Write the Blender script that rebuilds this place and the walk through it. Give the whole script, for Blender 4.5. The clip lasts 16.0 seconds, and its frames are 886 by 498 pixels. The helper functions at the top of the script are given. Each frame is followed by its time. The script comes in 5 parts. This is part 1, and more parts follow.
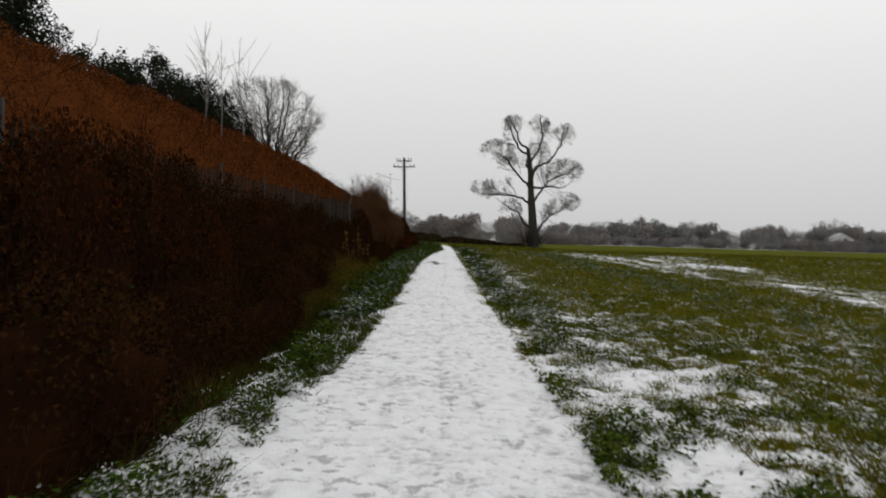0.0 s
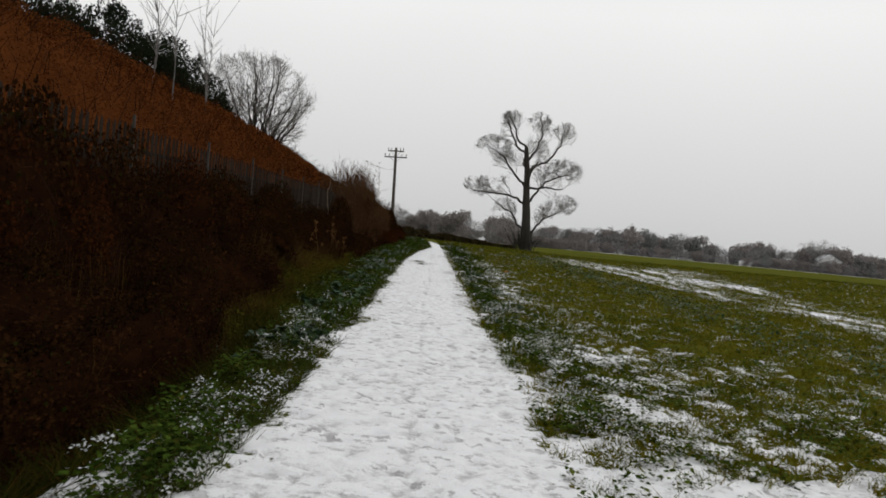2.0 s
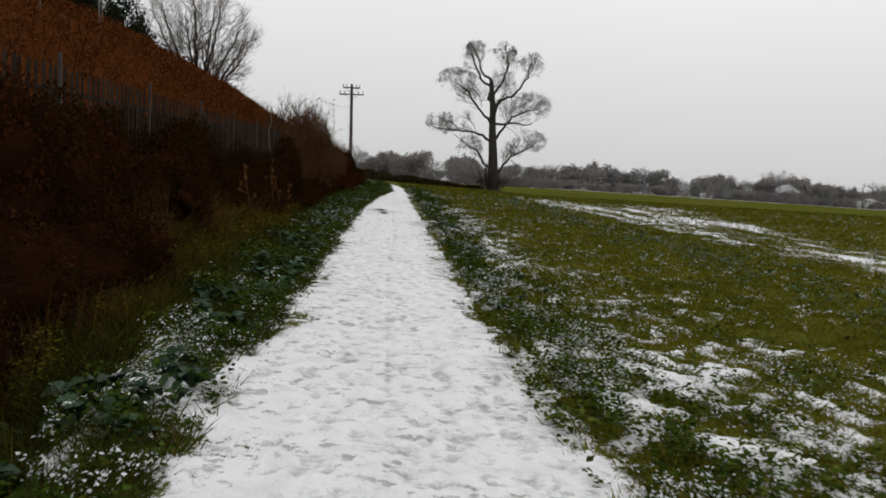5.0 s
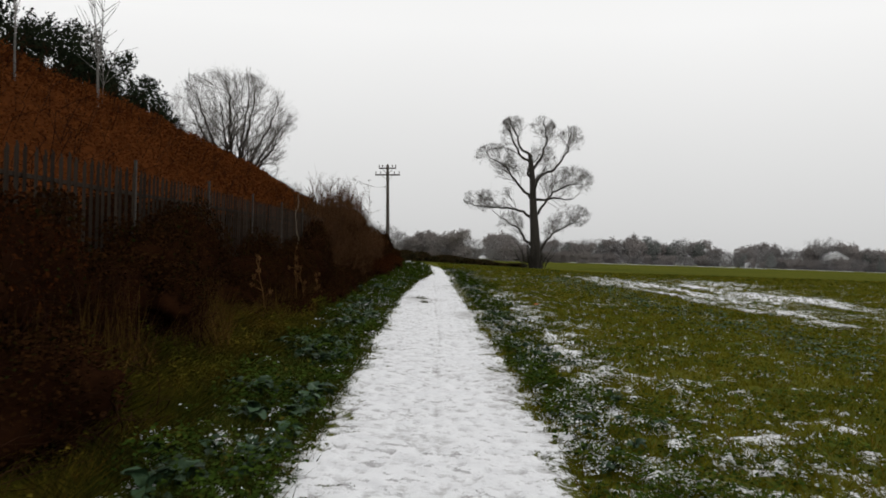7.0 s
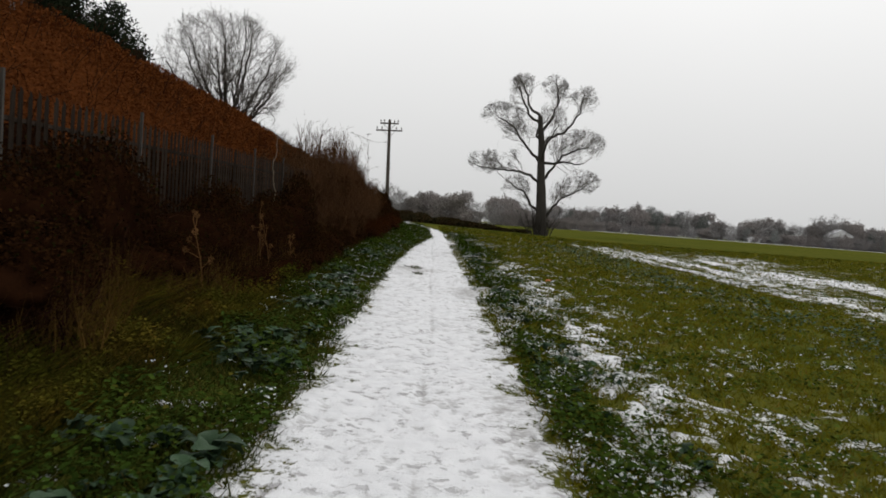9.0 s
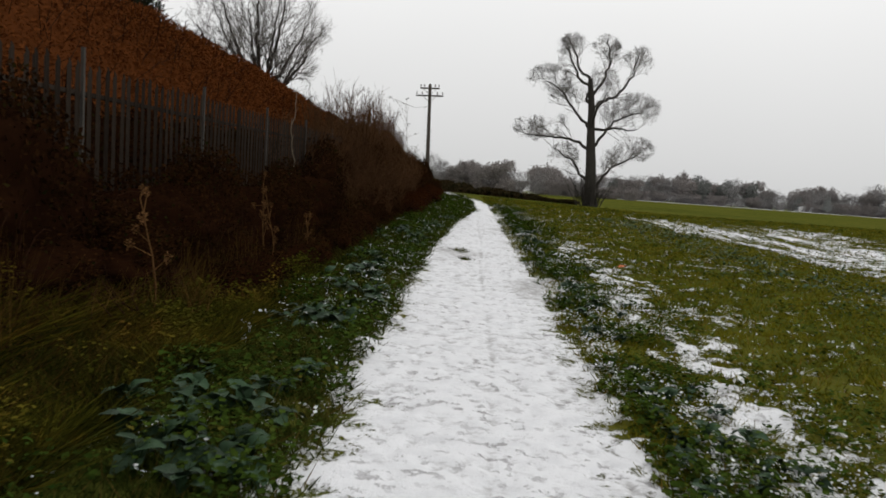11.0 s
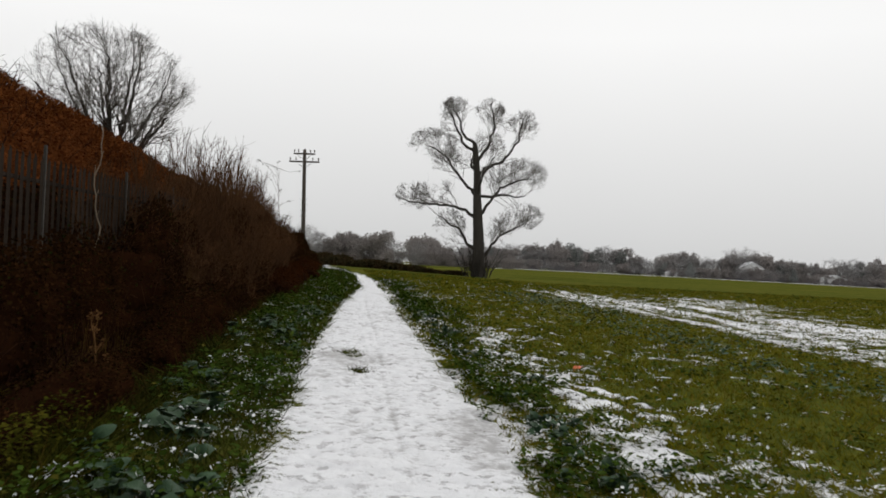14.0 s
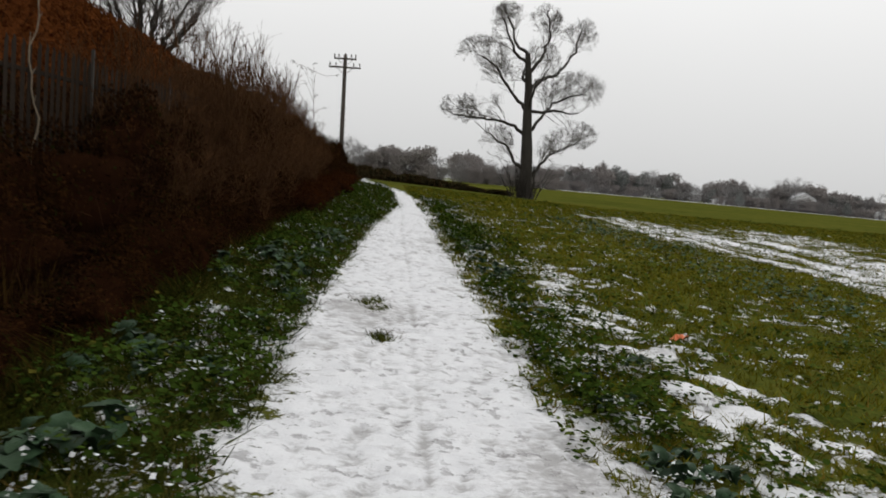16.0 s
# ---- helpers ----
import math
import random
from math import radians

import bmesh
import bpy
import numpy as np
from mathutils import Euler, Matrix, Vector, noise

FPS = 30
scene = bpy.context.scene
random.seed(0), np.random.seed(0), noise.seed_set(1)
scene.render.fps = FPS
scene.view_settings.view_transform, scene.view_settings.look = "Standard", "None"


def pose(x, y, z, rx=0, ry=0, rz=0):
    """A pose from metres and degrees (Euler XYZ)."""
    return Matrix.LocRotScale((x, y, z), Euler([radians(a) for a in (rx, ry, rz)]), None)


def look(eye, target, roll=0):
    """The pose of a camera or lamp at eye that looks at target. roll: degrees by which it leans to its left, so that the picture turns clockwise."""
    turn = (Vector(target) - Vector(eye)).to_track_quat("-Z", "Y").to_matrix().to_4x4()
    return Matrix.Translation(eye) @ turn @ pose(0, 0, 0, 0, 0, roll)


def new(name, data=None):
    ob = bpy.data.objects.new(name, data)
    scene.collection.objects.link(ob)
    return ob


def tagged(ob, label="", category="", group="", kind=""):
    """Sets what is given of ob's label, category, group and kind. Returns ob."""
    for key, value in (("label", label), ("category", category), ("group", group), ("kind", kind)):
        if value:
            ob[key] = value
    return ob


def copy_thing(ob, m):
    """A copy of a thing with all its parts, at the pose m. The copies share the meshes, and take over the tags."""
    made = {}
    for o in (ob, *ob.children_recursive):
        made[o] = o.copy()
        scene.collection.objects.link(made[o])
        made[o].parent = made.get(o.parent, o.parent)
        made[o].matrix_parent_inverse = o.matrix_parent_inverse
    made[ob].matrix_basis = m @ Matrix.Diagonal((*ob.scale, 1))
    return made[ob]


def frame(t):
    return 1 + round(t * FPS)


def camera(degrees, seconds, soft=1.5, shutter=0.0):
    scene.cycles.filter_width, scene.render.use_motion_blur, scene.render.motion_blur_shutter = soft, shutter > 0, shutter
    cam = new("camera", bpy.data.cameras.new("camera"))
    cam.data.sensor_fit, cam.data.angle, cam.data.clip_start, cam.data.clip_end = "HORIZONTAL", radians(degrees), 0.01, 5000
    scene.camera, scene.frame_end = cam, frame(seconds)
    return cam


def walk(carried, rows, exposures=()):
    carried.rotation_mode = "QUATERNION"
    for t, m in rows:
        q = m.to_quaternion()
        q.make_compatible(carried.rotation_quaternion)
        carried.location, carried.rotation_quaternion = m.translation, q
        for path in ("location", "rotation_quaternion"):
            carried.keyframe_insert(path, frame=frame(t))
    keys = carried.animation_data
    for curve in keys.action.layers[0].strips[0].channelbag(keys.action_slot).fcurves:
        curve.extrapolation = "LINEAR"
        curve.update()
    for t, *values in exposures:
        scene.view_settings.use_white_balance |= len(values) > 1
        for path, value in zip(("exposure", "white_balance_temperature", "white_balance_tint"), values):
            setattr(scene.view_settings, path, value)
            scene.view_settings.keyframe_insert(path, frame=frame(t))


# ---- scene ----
cam = camera(58.277, 16.0, soft=1.7, shutter=0.3)

PATH = [
    (0, (0.037, -0.001, 1.431), (0.114, 9.995, 1.151), 1.33),
    (0.5, (0.168, 0.916, 1.437), (-0.141, 10.911, 1.528), 4.20),
    (1, (0.167, 1.821, 1.451), (0.083, 11.820, 1.363), 5.62),
    (1.5, (0.204, 2.682, 1.460), (0.785, 12.665, 1.465), 4.76),
    (2, (0.092, 3.472, 1.424), (0.323, 13.464, 1.105), 5.07),
    (2.5, (0.088, 4.178, 1.395), (0.760, 14.155, 1.308), 6.04),
    (3, (0.008, 4.857, 1.373), (0.252, 14.854, 1.429), 5.49),
    (3.2, (0.000, 5.121, 1.350), (0.949, 15.076, 1.363), 3.65),
    (5.3, (0.079, 7.867, 1.440), (0.694, 17.791, 0.370), 3.09),
    (5.5, (0.036, 8.136, 1.471), (0.509, 18.101, 0.778), 2.58),
    (6, (0.084, 8.806, 1.468), (0.666, 18.754, 0.631), 3.23),
    (6.5, (0.030, 9.467, 1.468), (0.185, 19.445, 0.819), 5.46),
    (7, (0.012, 10.144, 1.488), (0.238, 20.141, 1.420), 1.57),
    (7.5, (0.041, 10.865, 1.525), (0.576, 20.850, 1.372), 2.50),
    (8, (0.037, 11.610, 1.542), (1.087, 21.549, 1.195), 1.11),
    (8.5, (0.157, 12.349, 1.552), (0.885, 22.310, 1.049), 3.25),
    (9, (0.123, 13.101, 1.501), (0.358, 23.083, 0.949), 3.96),
    (9.5, (0.165, 13.847, 1.492), (0.524, 23.831, 1.050), 4.24),
    (10, (0.118, 14.620, 1.479), (0.019, 24.611, 1.072), 4.63),
    (10.2, (0.067, 14.930, 1.514), (-0.197, 24.894, 0.708), 3.78),
    (12.3, (-0.105, 18.148, 1.483), (-0.170, 28.096, 0.470), 3.99),
    (12.5, (-0.156, 18.466, 1.504), (-0.047, 28.427, 0.625), 3.90),
    (13, (-0.116, 19.245, 1.466), (0.463, 29.210, 0.855), 0.27),
    (13.5, (-0.185, 20.000, 1.456), (0.254, 29.989, 1.280), 4.51),
    (14, (-0.200, 20.712, 1.455), (1.023, 30.637, 1.464), 2.77),
    (14.5, (-0.148, 21.425, 1.457), (0.707, 31.388, 1.577), 3.30),
    (15, (-0.134, 22.150, 1.467), (1.365, 32.033, 1.200), 1.45),
    (15.5, (-0.058, 22.883, 1.460), (0.595, 32.845, 0.881), 1.96),
    (16, (-0.025, 23.616, 1.444), (0.757, 33.528, 0.380), 5.08),
]

walk(cam, [(t, look(eye, target, roll)) for t, eye, target, roll in PATH],
     exposures=((0, -0.13), (3, -0.10), (7, -0.04), (12, 0.0), (16, 0.0)))

# ---- world: thick overcast, flat winter light ----
world = bpy.data.worlds.new("overcast")
scene.world = world
world.use_nodes = True
wn, wl = world.node_tree.nodes, world.node_tree.links
wn.clear()
w_out = wn.new("ShaderNodeOutputWorld")
w_bg = wn.new("ShaderNodeBackground")
w_sky = wn.new("ShaderNodeTexSky")
w_sky.sky_type = "NISHITA"
w_sky.sun_disc = False
w_sky.sun_elevation, w_sky.sun_rotation = radians(32), radians(150)
w_grey = wn.new("ShaderNodeRGBToBW")
w_scale = wn.new("ShaderNodeMath")
w_scale.operation, w_scale.inputs[1].default_value = "MULTIPLY", 0.06
w_mix = wn.new("ShaderNodeMix")
w_mix.data_type = "RGBA"
w_mix.inputs[0].default_value = 0.94
w_co = wn.new("ShaderNodeTexCoord")
w_sep = wn.new("ShaderNodeSeparateXYZ")
w_ramp = wn.new("ShaderNodeValToRGB")
w_ramp.color_ramp.elements[0].position, w_ramp.color_ramp.elements[0].color = 0.0, (0.66, 0.663, 0.662, 1)
w_ramp.color_ramp.elements[1].position, w_ramp.color_ramp.elements[1].color = 0.26, (0.99, 0.989, 0.985, 1)
w_cloud = wn.new("ShaderNodeTexNoise")
w_cloud.inputs["Scale"].default_value, w_cloud.inputs["Detail"].default_value = 2.2, 4
w_cm = wn.new("ShaderNodeMapRange")
w_cm.inputs["To Min"].default_value, w_cm.inputs["To Max"].default_value = 0.965, 1.035
w_mul = wn.new("ShaderNodeVectorMath")
w_mul.operation = "MULTIPLY"
wl.new(w_co.outputs["Generated"], w_sep.inputs[0])
wl.new(w_sep.outputs["Z"], w_ramp.inputs[0])
wl.new(w_sky.outputs[0], w_grey.inputs[0])
wl.new(w_grey.outputs[0], w_scale.inputs[0])
wl.new(w_scale.outputs[0], w_mix.inputs["A"])
wl.new(w_co.outputs["Generated"], w_cloud.inputs["Vector"])
wl.new(w_cloud.outputs["Fac"], w_cm.inputs["Value"])
wl.new(w_ramp.outputs[0], w_mul.inputs[0])
wl.new(w_cm.outputs[0], w_mul.inputs[1])
wl.new(w_mul.outputs[0], w_mix.inputs["B"])
wl.new(w_mix.outputs["Result"], w_bg.inputs["Color"])
w_bg.inputs["Strength"].default_value = 1.0
wl.new(w_bg.outputs[0], w_out.inputs[0])

sun = new("sun", bpy.data.lights.new("sun", "SUN"))
sun.data.energy, sun.data.angle, sun.data.color = 0.5, radians(40), (1, 0.98, 0.95)
sun.matrix_world = pose(0, 0, 60, 58, 0, 150)


# ---- materials ----
def nodes_of(name, rough=0.9, metal=0.0, spec=0.3):
    m = bpy.data.materials.new(name)
    m.use_nodes = True
    t = m.node_tree
    b = t.nodes["Principled BSDF"]
    b.inputs["Roughness"].default_value = rough
    b.inputs["Metallic"].default_value = metal
    b.inputs["Specular IOR Level"].default_value = spec
    return m, t.nodes, t.links, b


def noise_node(n, l, scale, detail=4, stretch=None, rough=0.6):
    co = n.new("ShaderNodeTexCoord")
    nz = n.new("ShaderNodeTexNoise")
    nz.inputs["Scale"].default_value, nz.inputs["Detail"].default_value = scale, detail
    nz.inputs["Roughness"].default_value = rough
    src = co.outputs["Object"]
    if stretch:
        mp = n.new("ShaderNodeMapping")
        mp.inputs["Scale"].default_value = stretch
        l.new(src, mp.inputs[0])
        src = mp.outputs[0]
    l.new(src, nz.inputs["Vector"])
    return nz.outputs["Fac"]


def ramp_node(n, l, fac, stops):
    r = n.new("ShaderNodeValToRGB")
    e = r.color_ramp.elements
    while len(e) < len(stops):
        e.new(0.5)
    for k, (p, c) in enumerate(stops):
        e[k].position, e[k].color = p, (*c, 1)
    l.new(fac, r.inputs[0])
    return r.outputs[0]


def mix_node(n, l, fac, a, b, blend="MIX"):
    m = n.new("ShaderNodeMix")
    m.data_type, m.blend_type = "RGBA", blend
    for sock, v in ((m.inputs[0], fac), (m.inputs["A"], a), (m.inputs["B"], b)):
        if isinstance(v, (int, float)):
            sock.default_value = v
        elif isinstance(v, tuple):
            sock.default_value = (*v, 1)
        else:
            l.new(v, sock)
    return m.outputs["Result"]


def bump_node(n, l, b, height, strength=0.3, dist=0.02):
    bp = n.new("ShaderNodeBump")
    bp.inputs["Strength"].default_value, bp.inputs["Distance"].default_value = strength, dist
    l.new(height, bp.inputs["Height"])
    l.new(bp.outputs[0], b.inputs["Normal"])


def plain(name, stops, scale=6, rough=0.85, island=0.0, objects=0.0, bump=0.3, dist=0.01, stretch=None, metal=0.0, spec=0.3, hue=None):
    """Grain at two scales, with a value shift per loose piece or per object."""
    m, n, l, b = nodes_of(name, rough, metal, spec)
    big = noise_node(n, l, scale, 5, stretch)
    fine = noise_node(n, l, scale * 9, 3, stretch)
    mixed = mix_node(n, l, 0.35, big, fine)
    col = ramp_node(n, l, mixed, stops)
    for amount, node, out in ((island, "ShaderNodeNewGeometry", "Random Per Island"), (objects, "ShaderNodeObjectInfo", "Random")):
        if amount:
            g = n.new(node)
            mr = n.new("ShaderNodeMapRange")
            mr.inputs["To Min"].default_value, mr.inputs["To Max"].default_value = 1 - amount, 1 + amount
            l.new(g.outputs[out], mr.inputs["Value"])
            col = mix_node(n, l, 1.0, col, mr.outputs[0], "MULTIPLY")
            if hue and node == "ShaderNodeNewGeometry":
                wn2 = n.new("ShaderNodeTexWhiteNoise")
                wn2.noise_dimensions = "1D"
                l.new(g.outputs[out], wn2.inputs["W"])
                pick = ramp_node(n, l, wn2.outputs["Value"], [(0.0, (0, 0, 0)), (1 - hue[1], (0, 0, 0)), (min(1 - hue[1] + 0.1, 1), (1, 1, 1))])
                col = mix_node(n, l, pick, col, hue[0])
    l.new(col, b.inputs["Base Color"])
    if bump:
        bump_node(n, l, b, fine, bump, dist)
    return m


def ground_material():
    m, n, l, b = nodes_of("grass_and_snow", 0.95, 0.0, 0.0)
    at = n.new("ShaderNodeAttribute")
    at.attribute_name = "snow"
    f1 = noise_node(n, l, 13, 6, None, 0.75)
    f2 = noise_node(n, l, 34, 4, None, 0.7)
    mm = n.new("ShaderNodeMath")
    mm.operation = "MULTIPLY_ADD"
    l.new(f1, mm.inputs[0])
    mm.inputs[1].default_value = 2.5
    l.new(at.outputs["Fac"], mm.inputs[2])
    m2 = n.new("ShaderNodeMath")
    m2.operation = "MULTIPLY_ADD"
    l.new(f2, m2.inputs[0])
    m2.inputs[1].default_value = 1.7
    l.new(mm.outputs[0], m2.inputs[2])
    cover = n.new("ShaderNodeMapRange")
    cover.inputs["From Min"].default_value, cover.inputs["From Max"].default_value = 2.52, 2.72
    l.new(m2.outputs[0], cover.inputs["Value"])
    g1 = noise_node(n, l, 1.3, 6)
    g2 = noise_node(n, l, 15, 6, None, 0.7)
    g0 = noise_node(n, l, 0.07, 4)
    turf = ramp_node(n, l, mix_node(n, l, 0.3, mix_node(n, l, 0.5, g1, g2), g0), [(0.34, (0.015, 0.022, 0.004)), (0.47, (0.068, 0.078, 0.014)), (0.57, (0.106, 0.103, 0.019)), (0.68, (0.145, 0.100, 0.026))])
    s1 = noise_node(n, l, 5, 6)
    snow = ramp_node(n, l, s1, [(0.25, (0.66, 0.663, 0.68)), (0.55, (0.77, 0.773, 0.787))])
    # trodden slush, thin and grey, with the footprints' shade put in as grey
    tr = n.new("ShaderNodeAttribute")
    tr.attribute_name = "trodden"
    tn = noise_node(n, l, 16, 5, (1.0, 1.6, 1.0), 0.65)
    ta = n.new("ShaderNodeMath")
    ta.operation = "MULTIPLY_ADD"
    l.new(tn, ta.inputs[0])
    ta.inputs[1].default_value = 1.3
    l.new(tr.outputs["Fac"], ta.inputs[2])
    tc = n.new("ShaderNodeMapRange")
    tc.inputs["From Min"].default_value, tc.inputs["From Max"].default_value = 0.93, 1.40
    tc.inputs["To Max"].default_value = 0.8
    l.new(ta.outputs[0], tc.inputs["Value"])
    snow = mix_node(n, l, tc.outputs[0], snow, (0.36, 0.35, 0.345))
    # crisp small scuffs: sunk by the bump, their shade put in as grey
    k1 = noise_node(n, l, 9, 4, (1.0, 1.1, 1.0), 0.65)
    kr = n.new("ShaderNodeMapRange")
    kr.inputs["From Min"].default_value, kr.inputs["From Max"].default_value = 0.555, 0.615
    kr.inputs["To Max"].default_value = 0.85
    l.new(k1, kr.inputs["Value"])
    k2 = n.new("ShaderNodeMapRange")
    k2.inputs["From Min"].default_value, k2.inputs["From Max"].default_value = 0.40, 0.60
    k2.inputs["To Min"].default_value = 0.15
    l.new(noise_node(n, l, 2.2, 4), k2.inputs["Value"])
    k3 = n.new("ShaderNodeMath")
    k3.operation = "MULTIPLY"
    l.new(kr.outputs[0], k3.inputs[0])
    l.new(k2.outputs[0], k3.inputs[1])
    snow = mix_node(n, l, k3.outputs[0], snow, (0.36, 0.35, 0.355))
    col = mix_node(n, l, cover.outputs[0], turf, snow)
    l.new(col, b.inputs["Base Color"])
    h = n.new("ShaderNodeMath")
    h.operation = "MULTIPLY_ADD"
    l.new(f2, h.inputs[0])
    h.inputs[1].default_value = 0.6
    l.new(cover.outputs[0], h.inputs[2])
    h2 = n.new("ShaderNodeMath")
    h2.operation = "MULTIPLY_ADD"
    l.new(k3.outputs[0], h2.inputs[0])
    h2.inputs[1].default_value = -1.1
    l.new(h.outputs[0], h2.inputs[2])
    bump_node(n, l, b, h2.outputs[0], 0.7, 0.02)
    return m


M_GROUND = ground_material()
M_BARK = plain("bark", [(0.3, (0.030, 0.027, 0.024)), (0.7, (0.062, 0.056, 0.048))], 5, spec=0.02, stretch=(1, 1, 0.3))
M_TWIG = plain("bare_twigs", [(0.3, (0.11, 0.104, 0.096)), (0.7, (0.19, 0.176, 0.160))], 3, spec=0.02, bump=0)
M_THORN = plain("thorn_twigs", [(0.3, (0.034, 0.020, 0.011)), (0.7, (0.100, 0.048, 0.021))], 0.9, island=0.3, spec=0.0, bump=0)
M_RUSSET = plain("russet_leaves", [(0.3, (0.085, 0.027, 0.0078)), (0.7, (0.150, 0.048, 0.0135))], 0.7, island=0.06, spec=0.0, bump=0)
# russet taken far down: the front bushes' shade is in this colour
M_RUSSET_SHADED = plain("withered_beech_leaves", [(0.3, (0.016, 0.0058, 0.0026)), (0.7, (0.058, 0.019, 0.006))], 0.8, island=0.25, spec=0.0, bump=0)
# near-black litter: the shade inside bushes and behind the fence, as colour
M_SHADED_LITTER = plain("shaded_litter", [(0.3, (0.008, 0.0032, 0.0018)), (0.7, (0.020, 0.008, 0.0035))], 2, spec=0.0, dist=0.04)
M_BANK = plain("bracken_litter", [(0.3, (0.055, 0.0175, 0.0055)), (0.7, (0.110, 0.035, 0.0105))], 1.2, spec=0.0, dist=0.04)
# leaf colours cut to near black, with the thicket's shade in them
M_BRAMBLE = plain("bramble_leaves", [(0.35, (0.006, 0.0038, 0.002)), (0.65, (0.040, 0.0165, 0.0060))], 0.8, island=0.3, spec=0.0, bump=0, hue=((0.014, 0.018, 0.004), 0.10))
M_HEDGE = plain("hedge_leaves", [(0.35, (0.022, 0.020, 0.010)), (0.65, (0.060, 0.050, 0.022))], 0.8, island=0.4, spec=0.0, bump=0)
M_CANE = plain("bramble_canes", [(0.3, (0.014, 0.007, 0.004)), (0.7, (0.042, 0.019, 0.011))], 3, island=0.5, spec=0.0, bump=0)
M_STRAW = plain("dead_straw", [(0.3, (0.045, 0.026, 0.007)), (0.7, (0.105, 0.060, 0.016))], 3, island=0.35, spec=0.0, bump=0)
M_GRASS = plain("grass_blades", [(0.3, (0.072, 0.078, 0.006)), (0.7, (0.170, 0.150, 0.013))], 0.8, island=0.4, spec=0.0, bump=0, hue=((0.19, 0.125, 0.025), 0.14))
M_ROUGH_GRASS = plain("long_grass", [(0.3, (0.022, 0.031, 0.006)), (0.7, (0.062, 0.068, 0.012))], 0.6, island=0.4, spec=0.0, bump=0, hue=((0.11, 0.075, 0.02), 0.14))
# the long grass again, taken down: the ditch's shade is in this colour
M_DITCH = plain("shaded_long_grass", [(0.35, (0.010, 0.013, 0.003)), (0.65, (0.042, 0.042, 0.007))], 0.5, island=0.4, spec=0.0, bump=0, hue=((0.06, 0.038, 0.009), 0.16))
M_OLIVE = plain("olive_grass_blades", [(0.36, (0.018, 0.020, 0.003)), (0.48, (0.056, 0.055, 0.007)), (0.56, (0.094, 0.073, 0.010)), (0.68, (0.122, 0.060, 0.012))], 0.9, island=0.25, spec=0.0, bump=0)
M_WEED = plain("weed_leaves", [(0.3, (0.011, 0.026, 0.004)), (0.7, (0.044, 0.066, 0.010))], 2, island=0.5, rough=0.85, spec=0.0, bump=0, hue=((0.080, 0.068, 0.012), 0.08))
M_CLOVER = plain("clover_leaves", [(0.3, (0.026, 0.042, 0.007)), (0.7, (0.082, 0.100, 0.017))], 2, island=0.45, spec=0.0, bump=0, hue=((0.11, 0.085, 0.016), 0.10))
M_DOCK = plain("rape_leaves", [(0.3, (0.012, 0.030, 0.013)), (0.7, (0.036, 0.066, 0.032))], 6, objects=0.45, rough=0.6, spec=0.12)
M_SNOW = plain("thin_wet_snow", [(0.3, (0.46, 0.47, 0.46)), (0.7, (0.64, 0.65, 0.65))], 12, island=0.25)
M_EVERGREEN = plain("evergreen_leaves", [(0.3, (0.006, 0.009, 0.005)), (0.7, (0.021, 0.027, 0.014))], 1, island=0.4, spec=0.0, bump=0)
M_STEEL = plain("weathered_steel", [(0.3, (0.019, 0.014, 0.011)), (0.7, (0.046, 0.036, 0.028))], 4, rough=0.95, spec=0.0, objects=0.25, stretch=(1, 1, 0.25))
M_POST = plain("galvanised_post", [(0.3, (0.040, 0.036, 0.031)), (0.7, (0.095, 0.088, 0.078))], 4, rough=0.9, spec=0.02)
M_POLE = plain("creosoted_timber", [(0.3, (0.055, 0.047, 0.040)), (0.7, (0.11, 0.095, 0.080))], 6, stretch=(1, 1, 0.1), spec=0.05)
M_CERAMIC = plain("brown_ceramic", [(0.3, (0.05, 0.04, 0.035)), (0.7, (0.08, 0.06, 0.05))], 20, rough=0.3)
# far trees are paled: the haze of distance is put into their colour
M_HAZED_WOOD = plain("hazed_far_twigs", [(0.3, (0.205, 0.196, 0.192)), (0.7, (0.250, 0.240, 0.235))], 0.15, island=0.03, objects=0.12, spec=0.0, bump=0)
M_HAZED_LEAF = plain("hazed_far_leaves", [(0.3, (0.205, 0.186, 0.178)), (0.7, (0.250, 0.226, 0.212))], 0.15, island=0.03, objects=0.14, spec=0.0, bump=0)
M_HAZED_GREEN = plain("hazed_far_conifer", [(0.3, (0.14, 0.147, 0.14)), (0.7, (0.19, 0.198, 0.187))], 0.15, island=0.03, objects=0.2, spec=0.0, bump=0)
M_RENDER = plain("white_render", [(0.3, (0.66, 0.66, 0.66)), (0.7, (0.78, 0.78, 0.77))], 0.6)
M_ROOF = plain("snowy_roof", [(0.3, (0.55, 0.56, 0.58)), (0.7, (0.74, 0.75, 0.77))], 0.5)
M_PANE = plain("dark_window", [(0.3, (0.03, 0.03, 0.035)), (0.7, (0.05, 0.05, 0.055))], 1, rough=0.15)
M_ORANGE = plain("orange_plastic", [(0.3, (0.55, 0.13, 0.045)), (0.7, (0.75, 0.22, 0.08))], 30, rough=0.5)


